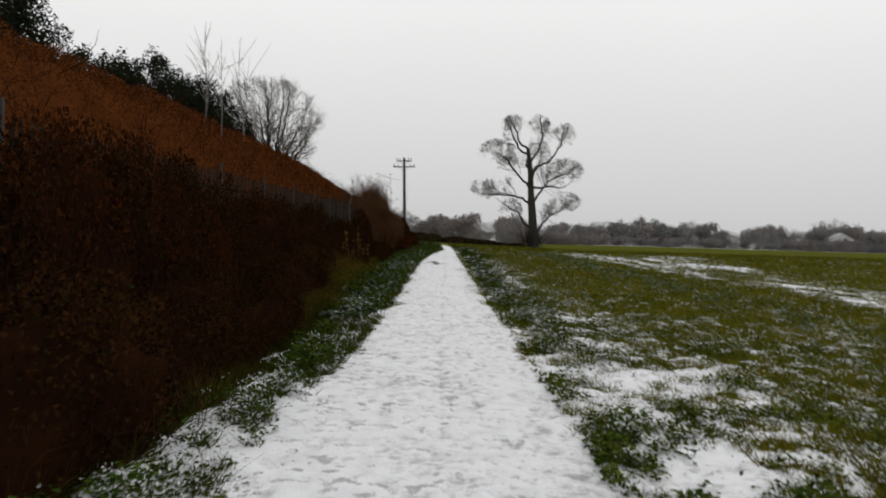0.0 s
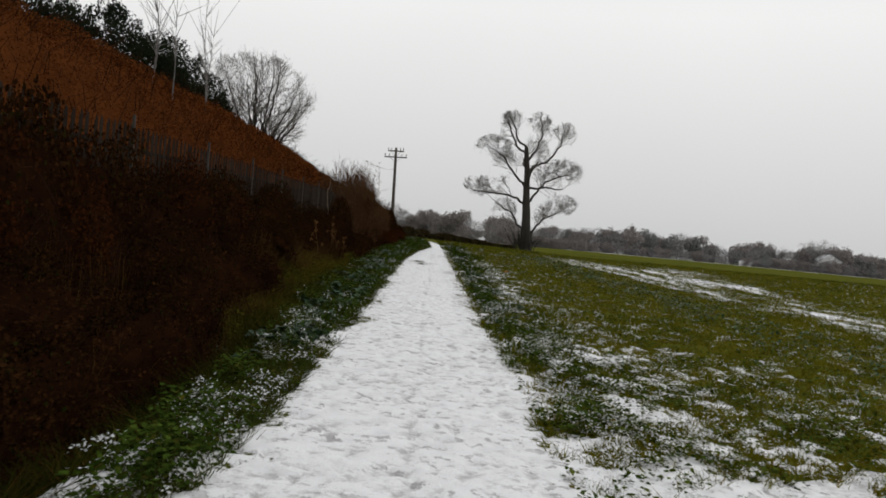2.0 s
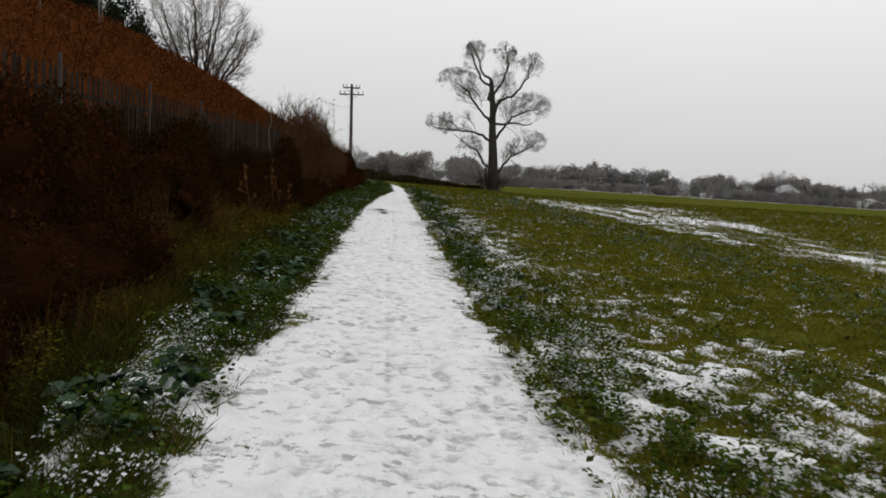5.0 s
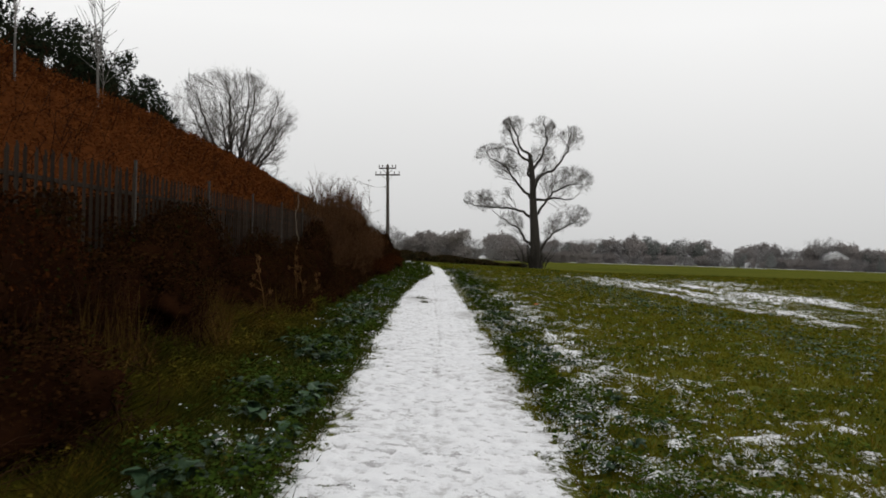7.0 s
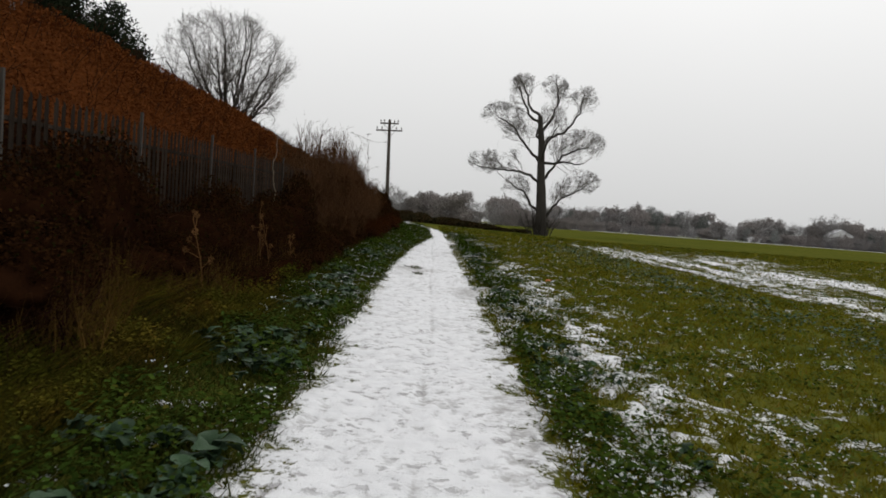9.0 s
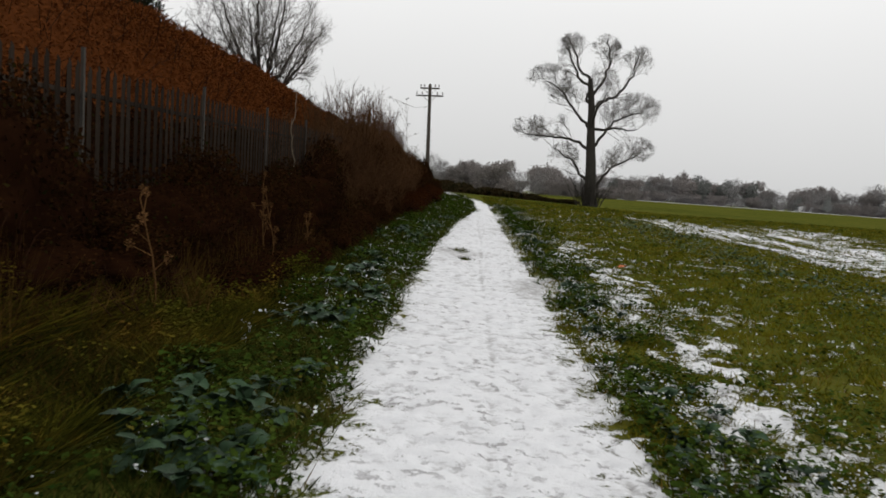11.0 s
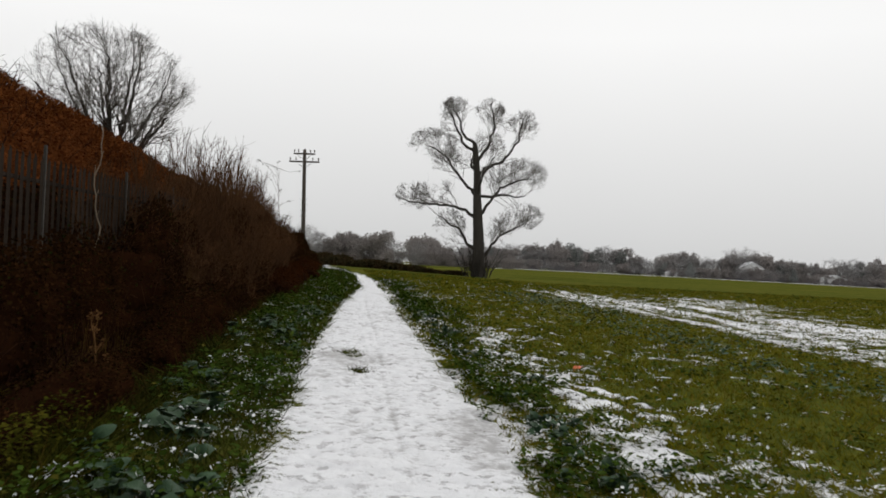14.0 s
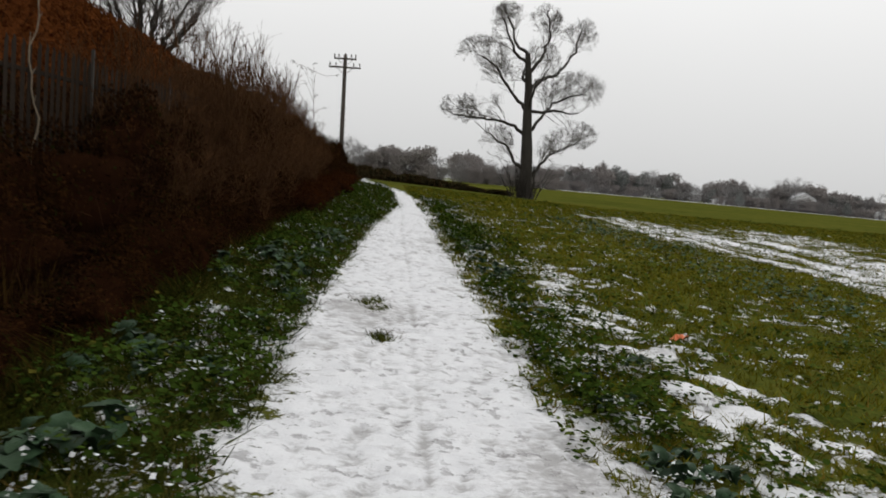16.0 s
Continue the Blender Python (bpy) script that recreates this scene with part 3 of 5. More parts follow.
def build_tree(name, label, base, trunk, trunk_r, limbs, lobes, seed, limb_r=0.15, first=1.0, levels=6, spread=0.38, tip=0.045, every=2, begin=0.3, fine=0.8, frizz=0.4, twig=1.0, buds=6):
    """A bare tree: a thick trunk with limbs, and a crown of forking twigs within its outline of lobes."""
    rng = np.random.default_rng(seed)
    cen, size = np.array([c for c, _ in lobes], float), np.array([r for _, r in lobes], float)
    # smaller lobes on the skin of the large ones make the outline billow
    bud = rng.normal(size=(len(lobes) * buds, 3))
    bud /= np.linalg.norm(bud, axis=1, keepdims=True)
    big = np.repeat(np.arange(len(lobes)), buds)
    cen = np.concatenate([cen, cen[big] + bud * size[big] * 0.62])
    size = np.concatenate([size * 0.97, size[big] * rng.uniform(0.36, 0.56, (len(big), 1))])

    def hold(p):
        """Draws what grows past the crown's lobes back to the nearest lobe's skin, and says which points that were."""
        q = np.sqrt((((p[:, None] - cen[None]) / size[None]) ** 2).sum(2))
        j = q.argmin(1)
        k = q[np.arange(len(p)), j]
        past = k > 1
        back = cen[j] + (p - cen[j]) * (rng.uniform(0.74, 1.10, len(p)) / np.maximum(k, 1e-6))[:, None]
        return np.where(past[:, None], back, p), past
    tree = thing(name, label, "tree", pose(*base))
    T = np.array(trunk, float)
    wood = [tubes(T[:-1], T[1:], trunk_r[:-1], trunk_r[1:], 12)]
    pos, way, length, radius = [], [], [], []
    for drift, turns in limbs:
        nodes, _ = limbed(rng, trunk, [(drift, turns)])
        at = min(range(len(trunk)), key=lambda n: (T[n] - np.array((turns[0][0], 0, turns[0][1]))).dot(T[n] - np.array((turns[0][0], 0, turns[0][1]))))
        L = np.array([trunk[at]] + list(nodes[len(trunk):]), float)
        m = len(L)
        r = np.linspace(min(limb_r, trunk_r[at] * 0.72), tip, m)
        wood.append(tubes(L[:-1], L[1:], r[:-1], r[1:], 8))
        for k in range(max(1, int(m * begin)), m, every):
            d = L[k] - L[k - 1]
            d = d / np.linalg.norm(d)
            for _ in range(2 if k < m - 1 else 4):
                away = np.array((L[k][0] - L[0][0], 0.0, max(0.0, L[k][2] - L[0][2])))
                away /= max(np.linalg.norm(away), 0.3)
                w = d * 0.55 + away * 0.4 + rng.normal(0, 0.48 if k < m - 1 else 0.35, 3) + [0, 0, 0.12]
                pos.append(L[k])
                way.append(w / np.linalg.norm(w))
                length.append(first * rng.uniform(0.7, 1.15))
                radius.append(r[k] * (0.42 if k < m - 1 else 0.75) * fine)
    p0, p1, r0, r1 = fan_out(rng, np.array(pos), np.array(way), np.array(length), np.array(radius), levels, spread, hold)
    # short crooked twigs along the thin branches
    i = np.where((r0 < 0.016) & (rng.uniform(0, 1, len(r0)) < frizz))[0]
    a = p0[i] + (p1[i] - p0[i]) * rng.uniform(0, 1, (len(i), 1))
    w = (p1[i] - p0[i]) / np.maximum(np.linalg.norm(p1[i] - p0[i], axis=1, keepdims=True), 1e-6) * 0.6 + rng.normal(0, 0.62, (len(i), 3))
    ln = rng.uniform(0.10, 0.34, (len(i), 1)) * twig
    b = hold(a + w * ln)[0]
    c = hold(b + (w + rng.normal(0, 0.6, w.shape)) * ln * 0.8)[0]
    r = np.full(len(i), 0.0045)
    p0, p1 = np.concatenate([p0, a, b]), np.concatenate([p1, b, c])
    r0, r1 = np.concatenate([r0, r, r * 0.8]), np.concatenate([r1, r * 0.8, r * 0.5])
    thick = r0 > 0.03
    wood.append(tubes(p0[thick], p1[thick], r0[thick], r1[thick], 6))
    part_np("trunk", mesh_np("trunk", *merge(wood), M_BARK, True), tree, "dark furrowed trunk and limbs")
    part_np("crown", mesh_np("crown", *merge([tubes(p0[~thick], p1[~thick], r0[~thick], r1[~thick], 3)]), M_TWIG), tree, "leafless crown of fine grey twigs")
    return tree


def merge(pieces):
    """Joins (verts, faces) pairs into places and a list of face arrays."""
    verts, faces, at = [], {}, 0
    for v, f in pieces:
        if not len(v):
            continue
        verts.append(v)
        faces.setdefault(f.shape[1], []).append(f + at)
        at += len(v)
    return np.concatenate(verts), [np.concatenate(f) for f in faces.values()]


# ---- left: fence, bank, thickets ----
FENCE_X = -3.6


def build_fence():
    fence = thing("palisade_fence", "grey weathered steel palisade fence half buried in brambles", "fence", pose(FENCE_X, 0, 0))
    bm = bmesh.new()
    prof = [(-0.034, 0.0), (-0.022, 0.016), (-0.008, 0.005), (0.008, 0.005), (0.022, 0.016), (0.034, 0.0), (0.022, 0.012), (0.008, 0.001), (-0.008, 0.001), (-0.022, 0.012)]
    low = [bm.verts.new((b, a, 0.0)) for a, b in prof]
    high = [bm.verts.new((b, a, 2.22 + (0.034 - abs(a)) * 2.6)) for a, b in prof]
    for k in range(len(prof)):
        bm.faces.new((low[k], low[(k + 1) % 10], high[(k + 1) % 10], high[k]))
    bm.faces.new(high)
    pale = bpy.data.meshes.new("pale")
    bm.to_mesh(pale)
    bm.free()
    pale.materials.append(M_STEEL)
    rng = np.random.default_rng(5)
    posts = [20.1 + 3.36 * k for k in range(-4, 7)]
    for y in posts:
        bm = bmesh.new()
        for sx, sy, ox in ((0.008, 0.034, 0.0), (0.030, 0.008, -0.017)):
            bmesh.ops.create_cube(bm, size=1, matrix=Matrix.LocRotScale((ox - 0.05, 0, 1.24), None, (sx, sy, 2.5)))
        post = part("post", bm, M_POST, fence, "pale galvanised steel post")
        post.location = (0.055, y, -0.07)
    for a, b in zip(posts, posts[1:]):
        for z in (0.55, 2.0):
            bm = bmesh.new()
            bmesh.ops.create_cube(bm, size=1, matrix=Matrix.LocRotScale((0, 0, 0), None, (0.045, b - a - 0.05, 0.045)))
            bmesh.ops.bevel(bm, geom=bm.edges[:], offset=0.006, segments=1, affect="EDGES")
            rail = part("rail", bm, M_STEEL, fence)
            rail.location = (-0.03, (a + b) / 2, z)
        for k in range(19):
            p = part_np("pale", pale, fence)
            p.location = (0.0, a + 0.12 + k * (b - a - 0.24) / 18, rng.normal(0, 0.012))
            p.rotation_euler = (rng.normal(0, 0.008), 0, rng.normal(0, 0.05))
    return fence


build_fence()


def bank_top(x, y):
    """The bank's bracken-covered upper side."""
    crest = np.interp(y, [-10, 12, 23, 38, 50, 70, 90], [3.75, 3.85, 3.95, 3.85, 3.35, 2.9, 2.2])
    u = ramp01(-x, 3.9, 6.3)
    z = 0.7 + (crest - 0.7) * u
    z = z + 0.35 * (fbm(x, y, 1.6, 81, 4) - 0.5) + 0.25 * (fbm(x, y, 0.45, 83, 3) - 0.5)
    z = z + 0.25 * ramp01(-x, 6.3, 12)
    return z + (land(x, y) - 0.3 - z) * ramp01(-x, 14, 30)


def build_bank():
    bx, by = np.meshgrid(np.concatenate([np.linspace(-3.85, -7, 26), np.linspace(-7.5, -34, 26)]), np.arange(-8, 90, 0.3))
    v = np.stack([bx, by, bank_top(bx, by)], -1)
    v[:, 0, 2] = land(bx[:, 0], by[:, 0]) - 0.1
    ny, nx = bx.shape
    idx = np.arange(ny * nx).reshape(ny, nx)
    q = np.stack([idx[:-1, :-1], idx[1:, :-1], idx[1:, 1:], idx[:-1, 1:]], -1).reshape(-1, 4)
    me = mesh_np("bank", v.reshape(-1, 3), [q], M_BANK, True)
    # the bank's foot takes near-black litter for the shade behind the fence
    me.materials.append(M_SHADED_LITTER)
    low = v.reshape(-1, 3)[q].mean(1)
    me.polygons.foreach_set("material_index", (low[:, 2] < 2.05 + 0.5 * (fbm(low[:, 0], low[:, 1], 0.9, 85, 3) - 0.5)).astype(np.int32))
    tagged(new("bank", me), "steep earth bank under dead russet bracken", "bank", kind="structure")
    rng = np.random.default_rng(21)
    n = 430000
    y = -4 + 84 * rng.uniform(0, 1, n) ** 1.25
    x = -3.95 - 3.6 * rng.uniform(0, 1, n) ** 0.9
    base = np.stack([x, y, bank_top(x, y) + rng.uniform(-0.05, 0.30, n) ** 1], 1)
    a, s = turned(rng, n, 0.7)
    size = rng.uniform(0.014, 0.034, n) * (1 + np.clip(y - 14, 0, 60) / 30)
    # low leaves take the dark bramble colour, standing for the fence's shade
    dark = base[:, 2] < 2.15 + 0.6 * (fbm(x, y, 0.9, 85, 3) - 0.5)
    tagged(new("undergrowth", mesh_np("undergrowth", *merge([leaves(base[dark], a[dark], s[dark], size[dark] * 1.6, size[dark], size[dark] * 0.15)]), M_BRAMBLE)), "withered undergrowth behind the fence, darkened in colour for the shade there", "undergrowth", kind="stuff")
    base, a, s, size = base[~dark], a[~dark], s[~dark], size[~dark]
    lv = leaves(base, a, s, size * 2.0, size * 0.7, size * 0.15)
    tagged(new("bracken", mesh_np("bracken", *merge([lv]), M_RUSSET)), "dead russet bracken and beech leaves covering the bank", "bracken", kind="stuff")
    m = 5200
    y = -4 + 84 * rng.uniform(0, 1, m) ** 1.2
    x = -4.0 - 3.0 * rng.uniform(0, 1, m)
    p0 = np.stack([x, y, bank_top(x, y) - 0.1], 1)
    p1 = p0 + np.stack([rng.normal(0, 0.16, m), rng.normal(0, 0.16, m), rng.uniform(0.2, 0.6, m)], 1)
    p2 = p1 + np.stack([rng.normal(0.05, 0.16, m), rng.normal(0, 0.16, m), rng.uniform(-0.05, 0.22, m)], 1)
    st = [tubes(p0, p1, np.full(m, 0.007), np.full(m, 0.005), 3), tubes(p1, p2, np.full(m, 0.005), np.full(m, 0.002), 3)]
    tagged(new("bracken_stems", mesh_np("bracken_stems", *merge(st), M_CANE)), "thin dead stems standing in the bracken", "bracken", kind="stuff")


build_bank()


def bramble_bush(seed, straw, russet=False):
    """A low tangled thicket about 2.6 m long: arching canes, withered leaves and a near-black core for the shade
    inside.
    """
    rng = np.random.default_rng(seed)
    if russet:
        bush = thing("beech_bush", "shaggy bush holding withered russet leaves before the fence", "bush", group="russet bushes")
    else:
        bush = thing("bramble_bush", "dark withered bramble thicket at the foot of the fence", "bush", group="bramble thicket")
    # solid core in near black, put in for the shade between the leaves
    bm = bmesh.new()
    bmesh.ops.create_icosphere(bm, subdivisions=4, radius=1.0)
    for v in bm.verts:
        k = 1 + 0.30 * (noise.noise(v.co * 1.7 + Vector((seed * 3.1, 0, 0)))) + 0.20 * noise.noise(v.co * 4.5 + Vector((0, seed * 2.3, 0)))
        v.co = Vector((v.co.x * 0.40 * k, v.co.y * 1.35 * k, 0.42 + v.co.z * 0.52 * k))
    part("heart", bm, M_SHADED_LITTER, bush, "near-black core standing for the shade inside", True)
    m = 230
    p = np.stack([rng.normal(0, 0.32, m), rng.uniform(-1.4, 1.4, m), np.full(m, -0.1)], 1)
    d = np.stack([rng.normal(0.08, 0.33, m), rng.normal(0, 0.35, m), rng.uniform(0.6, 1.2, m)], 1)
    ps, rs = [p], 0.006
    pieces = []
    for k in range(6):
        q = ps[-1] + d * 0.26 * rng.uniform(0.6, 1.1, (m, 1))
        q[:, 0] = 0.75 * np.tanh(q[:, 0] / 0.75)
        pieces.append(tubes(ps[-1], q, np.full(m, 0.0065 - 0.0009 * k), np.full(m, 0.0056 - 0.0009 * k), 3))
        ps.append(q)
        d = d + np.stack([rng.normal(0.05, 0.22, m), rng.normal(0, 0.22, m), np.full(m, -0.25)], 1)
    part_np("cane_tangle", mesh_np("cane_tangle", *merge(pieces), M_CANE), bush, "thin arching brown canes")
    n = 9000
    g = blob(rng, n, (0, 0, 0.45), (0.52, 1.5, 0.72), 0.72)
    puffs = blob(rng, 9, (0, 0, 0.55), (0.42, 1.35, 0.55), 0.8)
    g = np.concatenate([g[: n // 2]] + [blob(rng, n // 18, c, (0.26, 0.34, 0.26), 0.5) for c in puffs])
    g = g[g[:, 2] > -0.1]
    a, s = turned(rng, len(g), 0.8)
    size = rng.uniform(0.014, 0.036, len(g))
    part_np("foliage", mesh_np("foliage", *merge([leaves(g, a, s, size * 1.4, size, size * 0.15)]), M_RUSSET_SHADED if russet else M_BRAMBLE), bush, "withered brown leaves")
    if straw:
        m = 420
        b = np.stack([rng.uniform(0.15, 0.75, m), rng.uniform(-1.4, 1.4, m), np.full(m, -0.02)], 1)
        t = b + np.stack([rng.normal(0.02, 0.14, m), rng.normal(0, 0.14, m), rng.uniform(0.2, 0.65, m)], 1)
        _, s = turned(rng, m)
        part_np("dead_grass", mesh_np("dead_grass", *merge([blades(b, t, rng.uniform(0.006, 0.014, m), s)]), M_STRAW), bush, "tawny dead grass stalks")
    return bush


def put(first, used, m):
    """Sets the first of a kind in place, and copies of it after that."""
    if first in used:
        c = copy_thing(first, m)
        c.matrix_basis = m
    else:
        first.matrix_basis = m
        used.add(first)


used = set()
kinds = [bramble_bush(100 + k, k % 2 == 0) for k in range(4)]
tall_kinds = [bramble_bush(110 + k, False, True) for k in range(3)]
rng = np.random.default_rng(44)
y = -5.0
while y < 80:
    clear = 15 < y < 31
    x = -2.85 + rng.normal(0, 0.12) + (0.30 if 30 < y < 80 else 0) - (0.36 if clear else 0)
    put(kinds[int(rng.integers(4))], used, pose(x, y + rng.normal(0, 0.35), gz(x, y), 0, 0, rng.normal(0, 14)) @ Matrix.Diagonal((rng.uniform(0.8, 1.2), rng.uniform(0.8, 1.1), (0.62 if clear else 0.85) * rng.uniform(0.6, 1.3), 1)))
    x = -3.28 + rng.normal(0, 0.08)
    rise = float(np.interp(y, [10.2, 11.2, 13.4, 14.4, 19.0, 21.5, 30, 36], [1.45, 1.0, 0.95, 1.05, 1.0, 0.95, 1.1, 1.35])) * rng.uniform(0.78, 1.2)
    put(kinds[int(rng.integers(4))], used, pose(x, y + 0.8 + rng.normal(0, 0.3), gz(x, y), 0, 0, rng.normal(0, 8) + (180 if rng.uniform() < 0.4 else 0)) @ Matrix.Diagonal((1, rng.uniform(0.8, 1.1), 1.2 * rise, 1)))
    y += 1.75
# extra low brambles fill the ditch, standing in for its black shade
y = -5.0
while y < 12.5:
    x = -2.16 + rng.normal(0, 0.05)
    put(kinds[int(rng.integers(4))], used, pose(x, y, gz(x, y), 0, 0, rng.normal(0, 8)) @ Matrix.Diagonal((0.75, rng.uniform(0.8, 1.0), 0.95 * rng.uniform(0.8, 1.2), 1)))
    y += 1.5
y = 25.0
while y < 62:
    x = -2.32 + rng.normal(0, 0.07)
    put(kinds[int(rng.integers(4))], used, pose(x, y, gz(x, y), 0, 0, rng.normal(0, 8)) @ Matrix.Diagonal((0.7, rng.uniform(0.8, 1.0), 0.62 * rng.uniform(0.7, 1.3), 1)))
    y += 1.7
y = 42.0
while y < 68:
    x = float(np.interp(y, [42, 50, 58, 68], [-2.0, -1.75, -1.7, -2.3])) + rng.normal(0, 0.08)
    put(tall_kinds[int(rng.integers(3))], used, pose(x, y, gz(x, y), 0, 0, rng.normal(0, 10)) @ Matrix.Diagonal((0.7, rng.uniform(0.6, 0.85), rng.uniform(0.40, 0.72), 1)))
    y += 1.5
y = -4.0
while y < 16.6:
    x = -3.42 + rng.normal(0, 0.1)
    if 10.9 < y < 13.9:
        y += 1.35
        continue
    put(tall_kinds[int(rng.integers(3))], used, pose(x, y, gz(x, y) + 0.1, 0, rng.normal(0, 4), rng.normal(0, 12)) @ Matrix.Diagonal((rng.uniform(0.85, 1.15), rng.uniform(0.55, 0.8), rng.uniform(0.85, 1.15) * float(np.interp(y, [8, 11, 17], [2.05, 1.4, 1.2])), 1)))
    y += 1.35


def thorn_shrub(seed):
    """An upright leafless shrub of many stems, about 3 m tall."""
    rng = np.random.default_rng(seed)
    shrub = thing("thorn_shrub", "leafless hawthorn shrub of upright reddish-brown twigs", "shrub", group="thorn hedge")
    m = 76
    p = np.stack([np.clip(rng.normal(0, 0.32, m), -0.5, 0.5), np.clip(rng.normal(0, 0.6, m), -0.95, 0.95), np.full(m, -0.1)], 1)
    d = np.stack([np.clip(rng.normal(0, 0.08, m), -0.14, 0.14), np.clip(rng.normal(0, 0.10, m), -0.18, 0.18), np.ones(m)], 1)
    h = np.where(rng.uniform(0, 1, m) < 0.28, rng.uniform(0.72, 1.0, m), rng.uniform(0.40, 0.72, m)) * 3.3
    stems, joints = [], []
    for k in range(7):
        q = p + d * (h / 7)[:, None]
        r = 0.011 * (1 - k / 8.5)
        stems.append(tubes(p, q, np.full(m, r), np.full(m, r * 0.86), 4))
        if k >= 1:
            joints.append((p, q, d.copy(), k))
        d = d + np.stack([rng.normal(0, 0.05, m), rng.normal(0, 0.05, m), np.zeros(m)], 1)
        d[:, :2] = np.clip(d[:, :2], -0.16, 0.16)
        p = q
    part_np("stem_cluster", mesh_np("stem_cluster", *merge(stems), M_THORN), shrub, "upright grey-brown stems")
    twigs = []
    for a, b, d, k in joints:
        for _ in range(5):
            t = rng.uniform(0, 1, (m, 1))
            s = a + (b - a) * t
            w = d * 0.9 + rng.normal(0, 0.38, (m, 3)) + [0, 0, 0.25]
            w /= np.linalg.norm(w, axis=1, keepdims=True)
            ln = rng.uniform(0.15, 0.5, (m, 1))
            e = s + w * ln
            twigs.append(tubes(s, e, np.full(m, 0.0055), np.full(m, 0.0025), 3))
            w2 = w + rng.normal(0, 0.6, (m, 3))
            twigs.append(tubes(s + (e - s) * 0.5, s + (e - s) * 0.5 + w2 * ln * 0.5, np.full(m, 0.004), np.full(m, 0.002), 3))
    part_np("twig_mass", mesh_np("twig_mass", *merge(twigs), M_THORN), shrub, "dense fine twigs")
    return shrub


shrubs = [thorn_shrub(200 + k) for k in range(3)]
y, k = 34.5, 0
while y < 79:
    for hx, tall in ((-3.0, [0.44, 0.56, 0.66, 0.70, 0.70, 0.46]), (-3.8, [0.70, 1.02, 1.16, 1.08, 0.98, 0.58])):
        x = hx + rng.normal(0, 0.15) - float(np.interp(y, [48, 78], [0, 1.4]))
        sc = np.interp(y, [34, 38, 44, 52, 60, 79], tall) * rng.uniform(0.8, 1.12)
        m = pose(x, y + rng.normal(0, 0.25), gz(x, y), 0, 0, rng.uniform(-25, 25) + 180 * int(rng.integers(2))) @ Matrix.Diagonal((1.1, 1.1, sc, 1))
        if k < 3:
            shrubs[k].matrix_basis = m
        else:
            c = copy_thing(shrubs[int(rng.integers(3))], m)
            c.matrix_basis = m
        k += 1
    y += 1.25


def evergreen(seed):
    """A dense dark evergreen bush about 3 m tall."""
    rng = np.random.default_rng(seed)
    bush = thing("evergreen_bush", "dark evergreen bush standing on top of the bank", "bush", group="evergreens on the bank")
    bm = bmesh.new()
    bmesh.ops.create_icosphere(bm, subdivisions=3, radius=1.0)
    for v in bm.verts:
        kk = 1 + 0.35 * noise.noise(v.co * 1.6 + Vector((seed, 0, 0)))
        v.co = Vector((v.co.x * 0.8 * kk, v.co.y * 0.85 * kk, 0.9 + v.co.z * 0.85 * kk))
    part("heart", bm, M_EVERGREEN, bush, "", True)
    pts = []
    for _ in range(34):
        c = blob(rng, 1, (0, 0, 1.4), (1.4, 1.6, 1.5), 0.75)[0]
        k = rng.uniform(0.18, 0.45)
        pts.append(blob(rng, int(640 * k), c, (k, k, k * rng.uniform(0.8, 1.8)), 0.2))
    g = np.concatenate(pts)
    a, s = turned(rng, len(g), 0.9)
    size = rng.uniform(0.04, 0.09, len(g))
    part_np("foliage", mesh_np("foliage", *merge([leaves(g, a, s, size * 1.5, size * 0.7, size * 0.1)]), M_EVERGREEN), bush)
    return bush


greens = [evergreen(300 + k) for k in range(3)]
y, k = 8.0, 0
while y < 39.6:
    x = -10.5 + rng.normal(0, 0.5)
    m = pose(x, y, float(np.interp(y, [8, 30, 40, 44], [3.5, 3.65, 3.75, 3.5])) + rng.normal(0, 0.16), 0, 0, rng.uniform(0, 360)) @ Matrix.Diagonal((1, 1, rng.uniform(0.9, 1.2), 1))
    if k < 3:
        greens[k].matrix_basis = m
    else:
        c = copy_thing(greens[int(rng.integers(3))], m)
        c.matrix_basis = m
    k += 1
    y += 1.05

# ---- the lone field tree, the tree behind the bank, saplings ----
TX, TY = 9.25, 76.4
TZ = gz(TX, TY)
trunk = [(0.07, 0, -0.2), (0.05, 0, 0.3), (0.0, 0.02, 1.0), (-0.04, 0, 1.7), (-0.08, -0.03, 2.5), (-0.13, 0, 3.3), (-0.2, 0.04, 4.1), (-0.27, 0, 4.9), (-0.33, 0, 5.7), (-0.36, 0, 6.5), (-0.41, 0, 7.3), (-0.5, 0, 8.1), (-0.6, 0, 8.8), (-0.68, 0, 9.5)]
trunk_r = [0.62, 0.52, 0.45, 0.42, 0.40, 0.38, 0.35, 0.32, 0.29, 0.27, 0.25, 0.23, 0.21, 0.16]
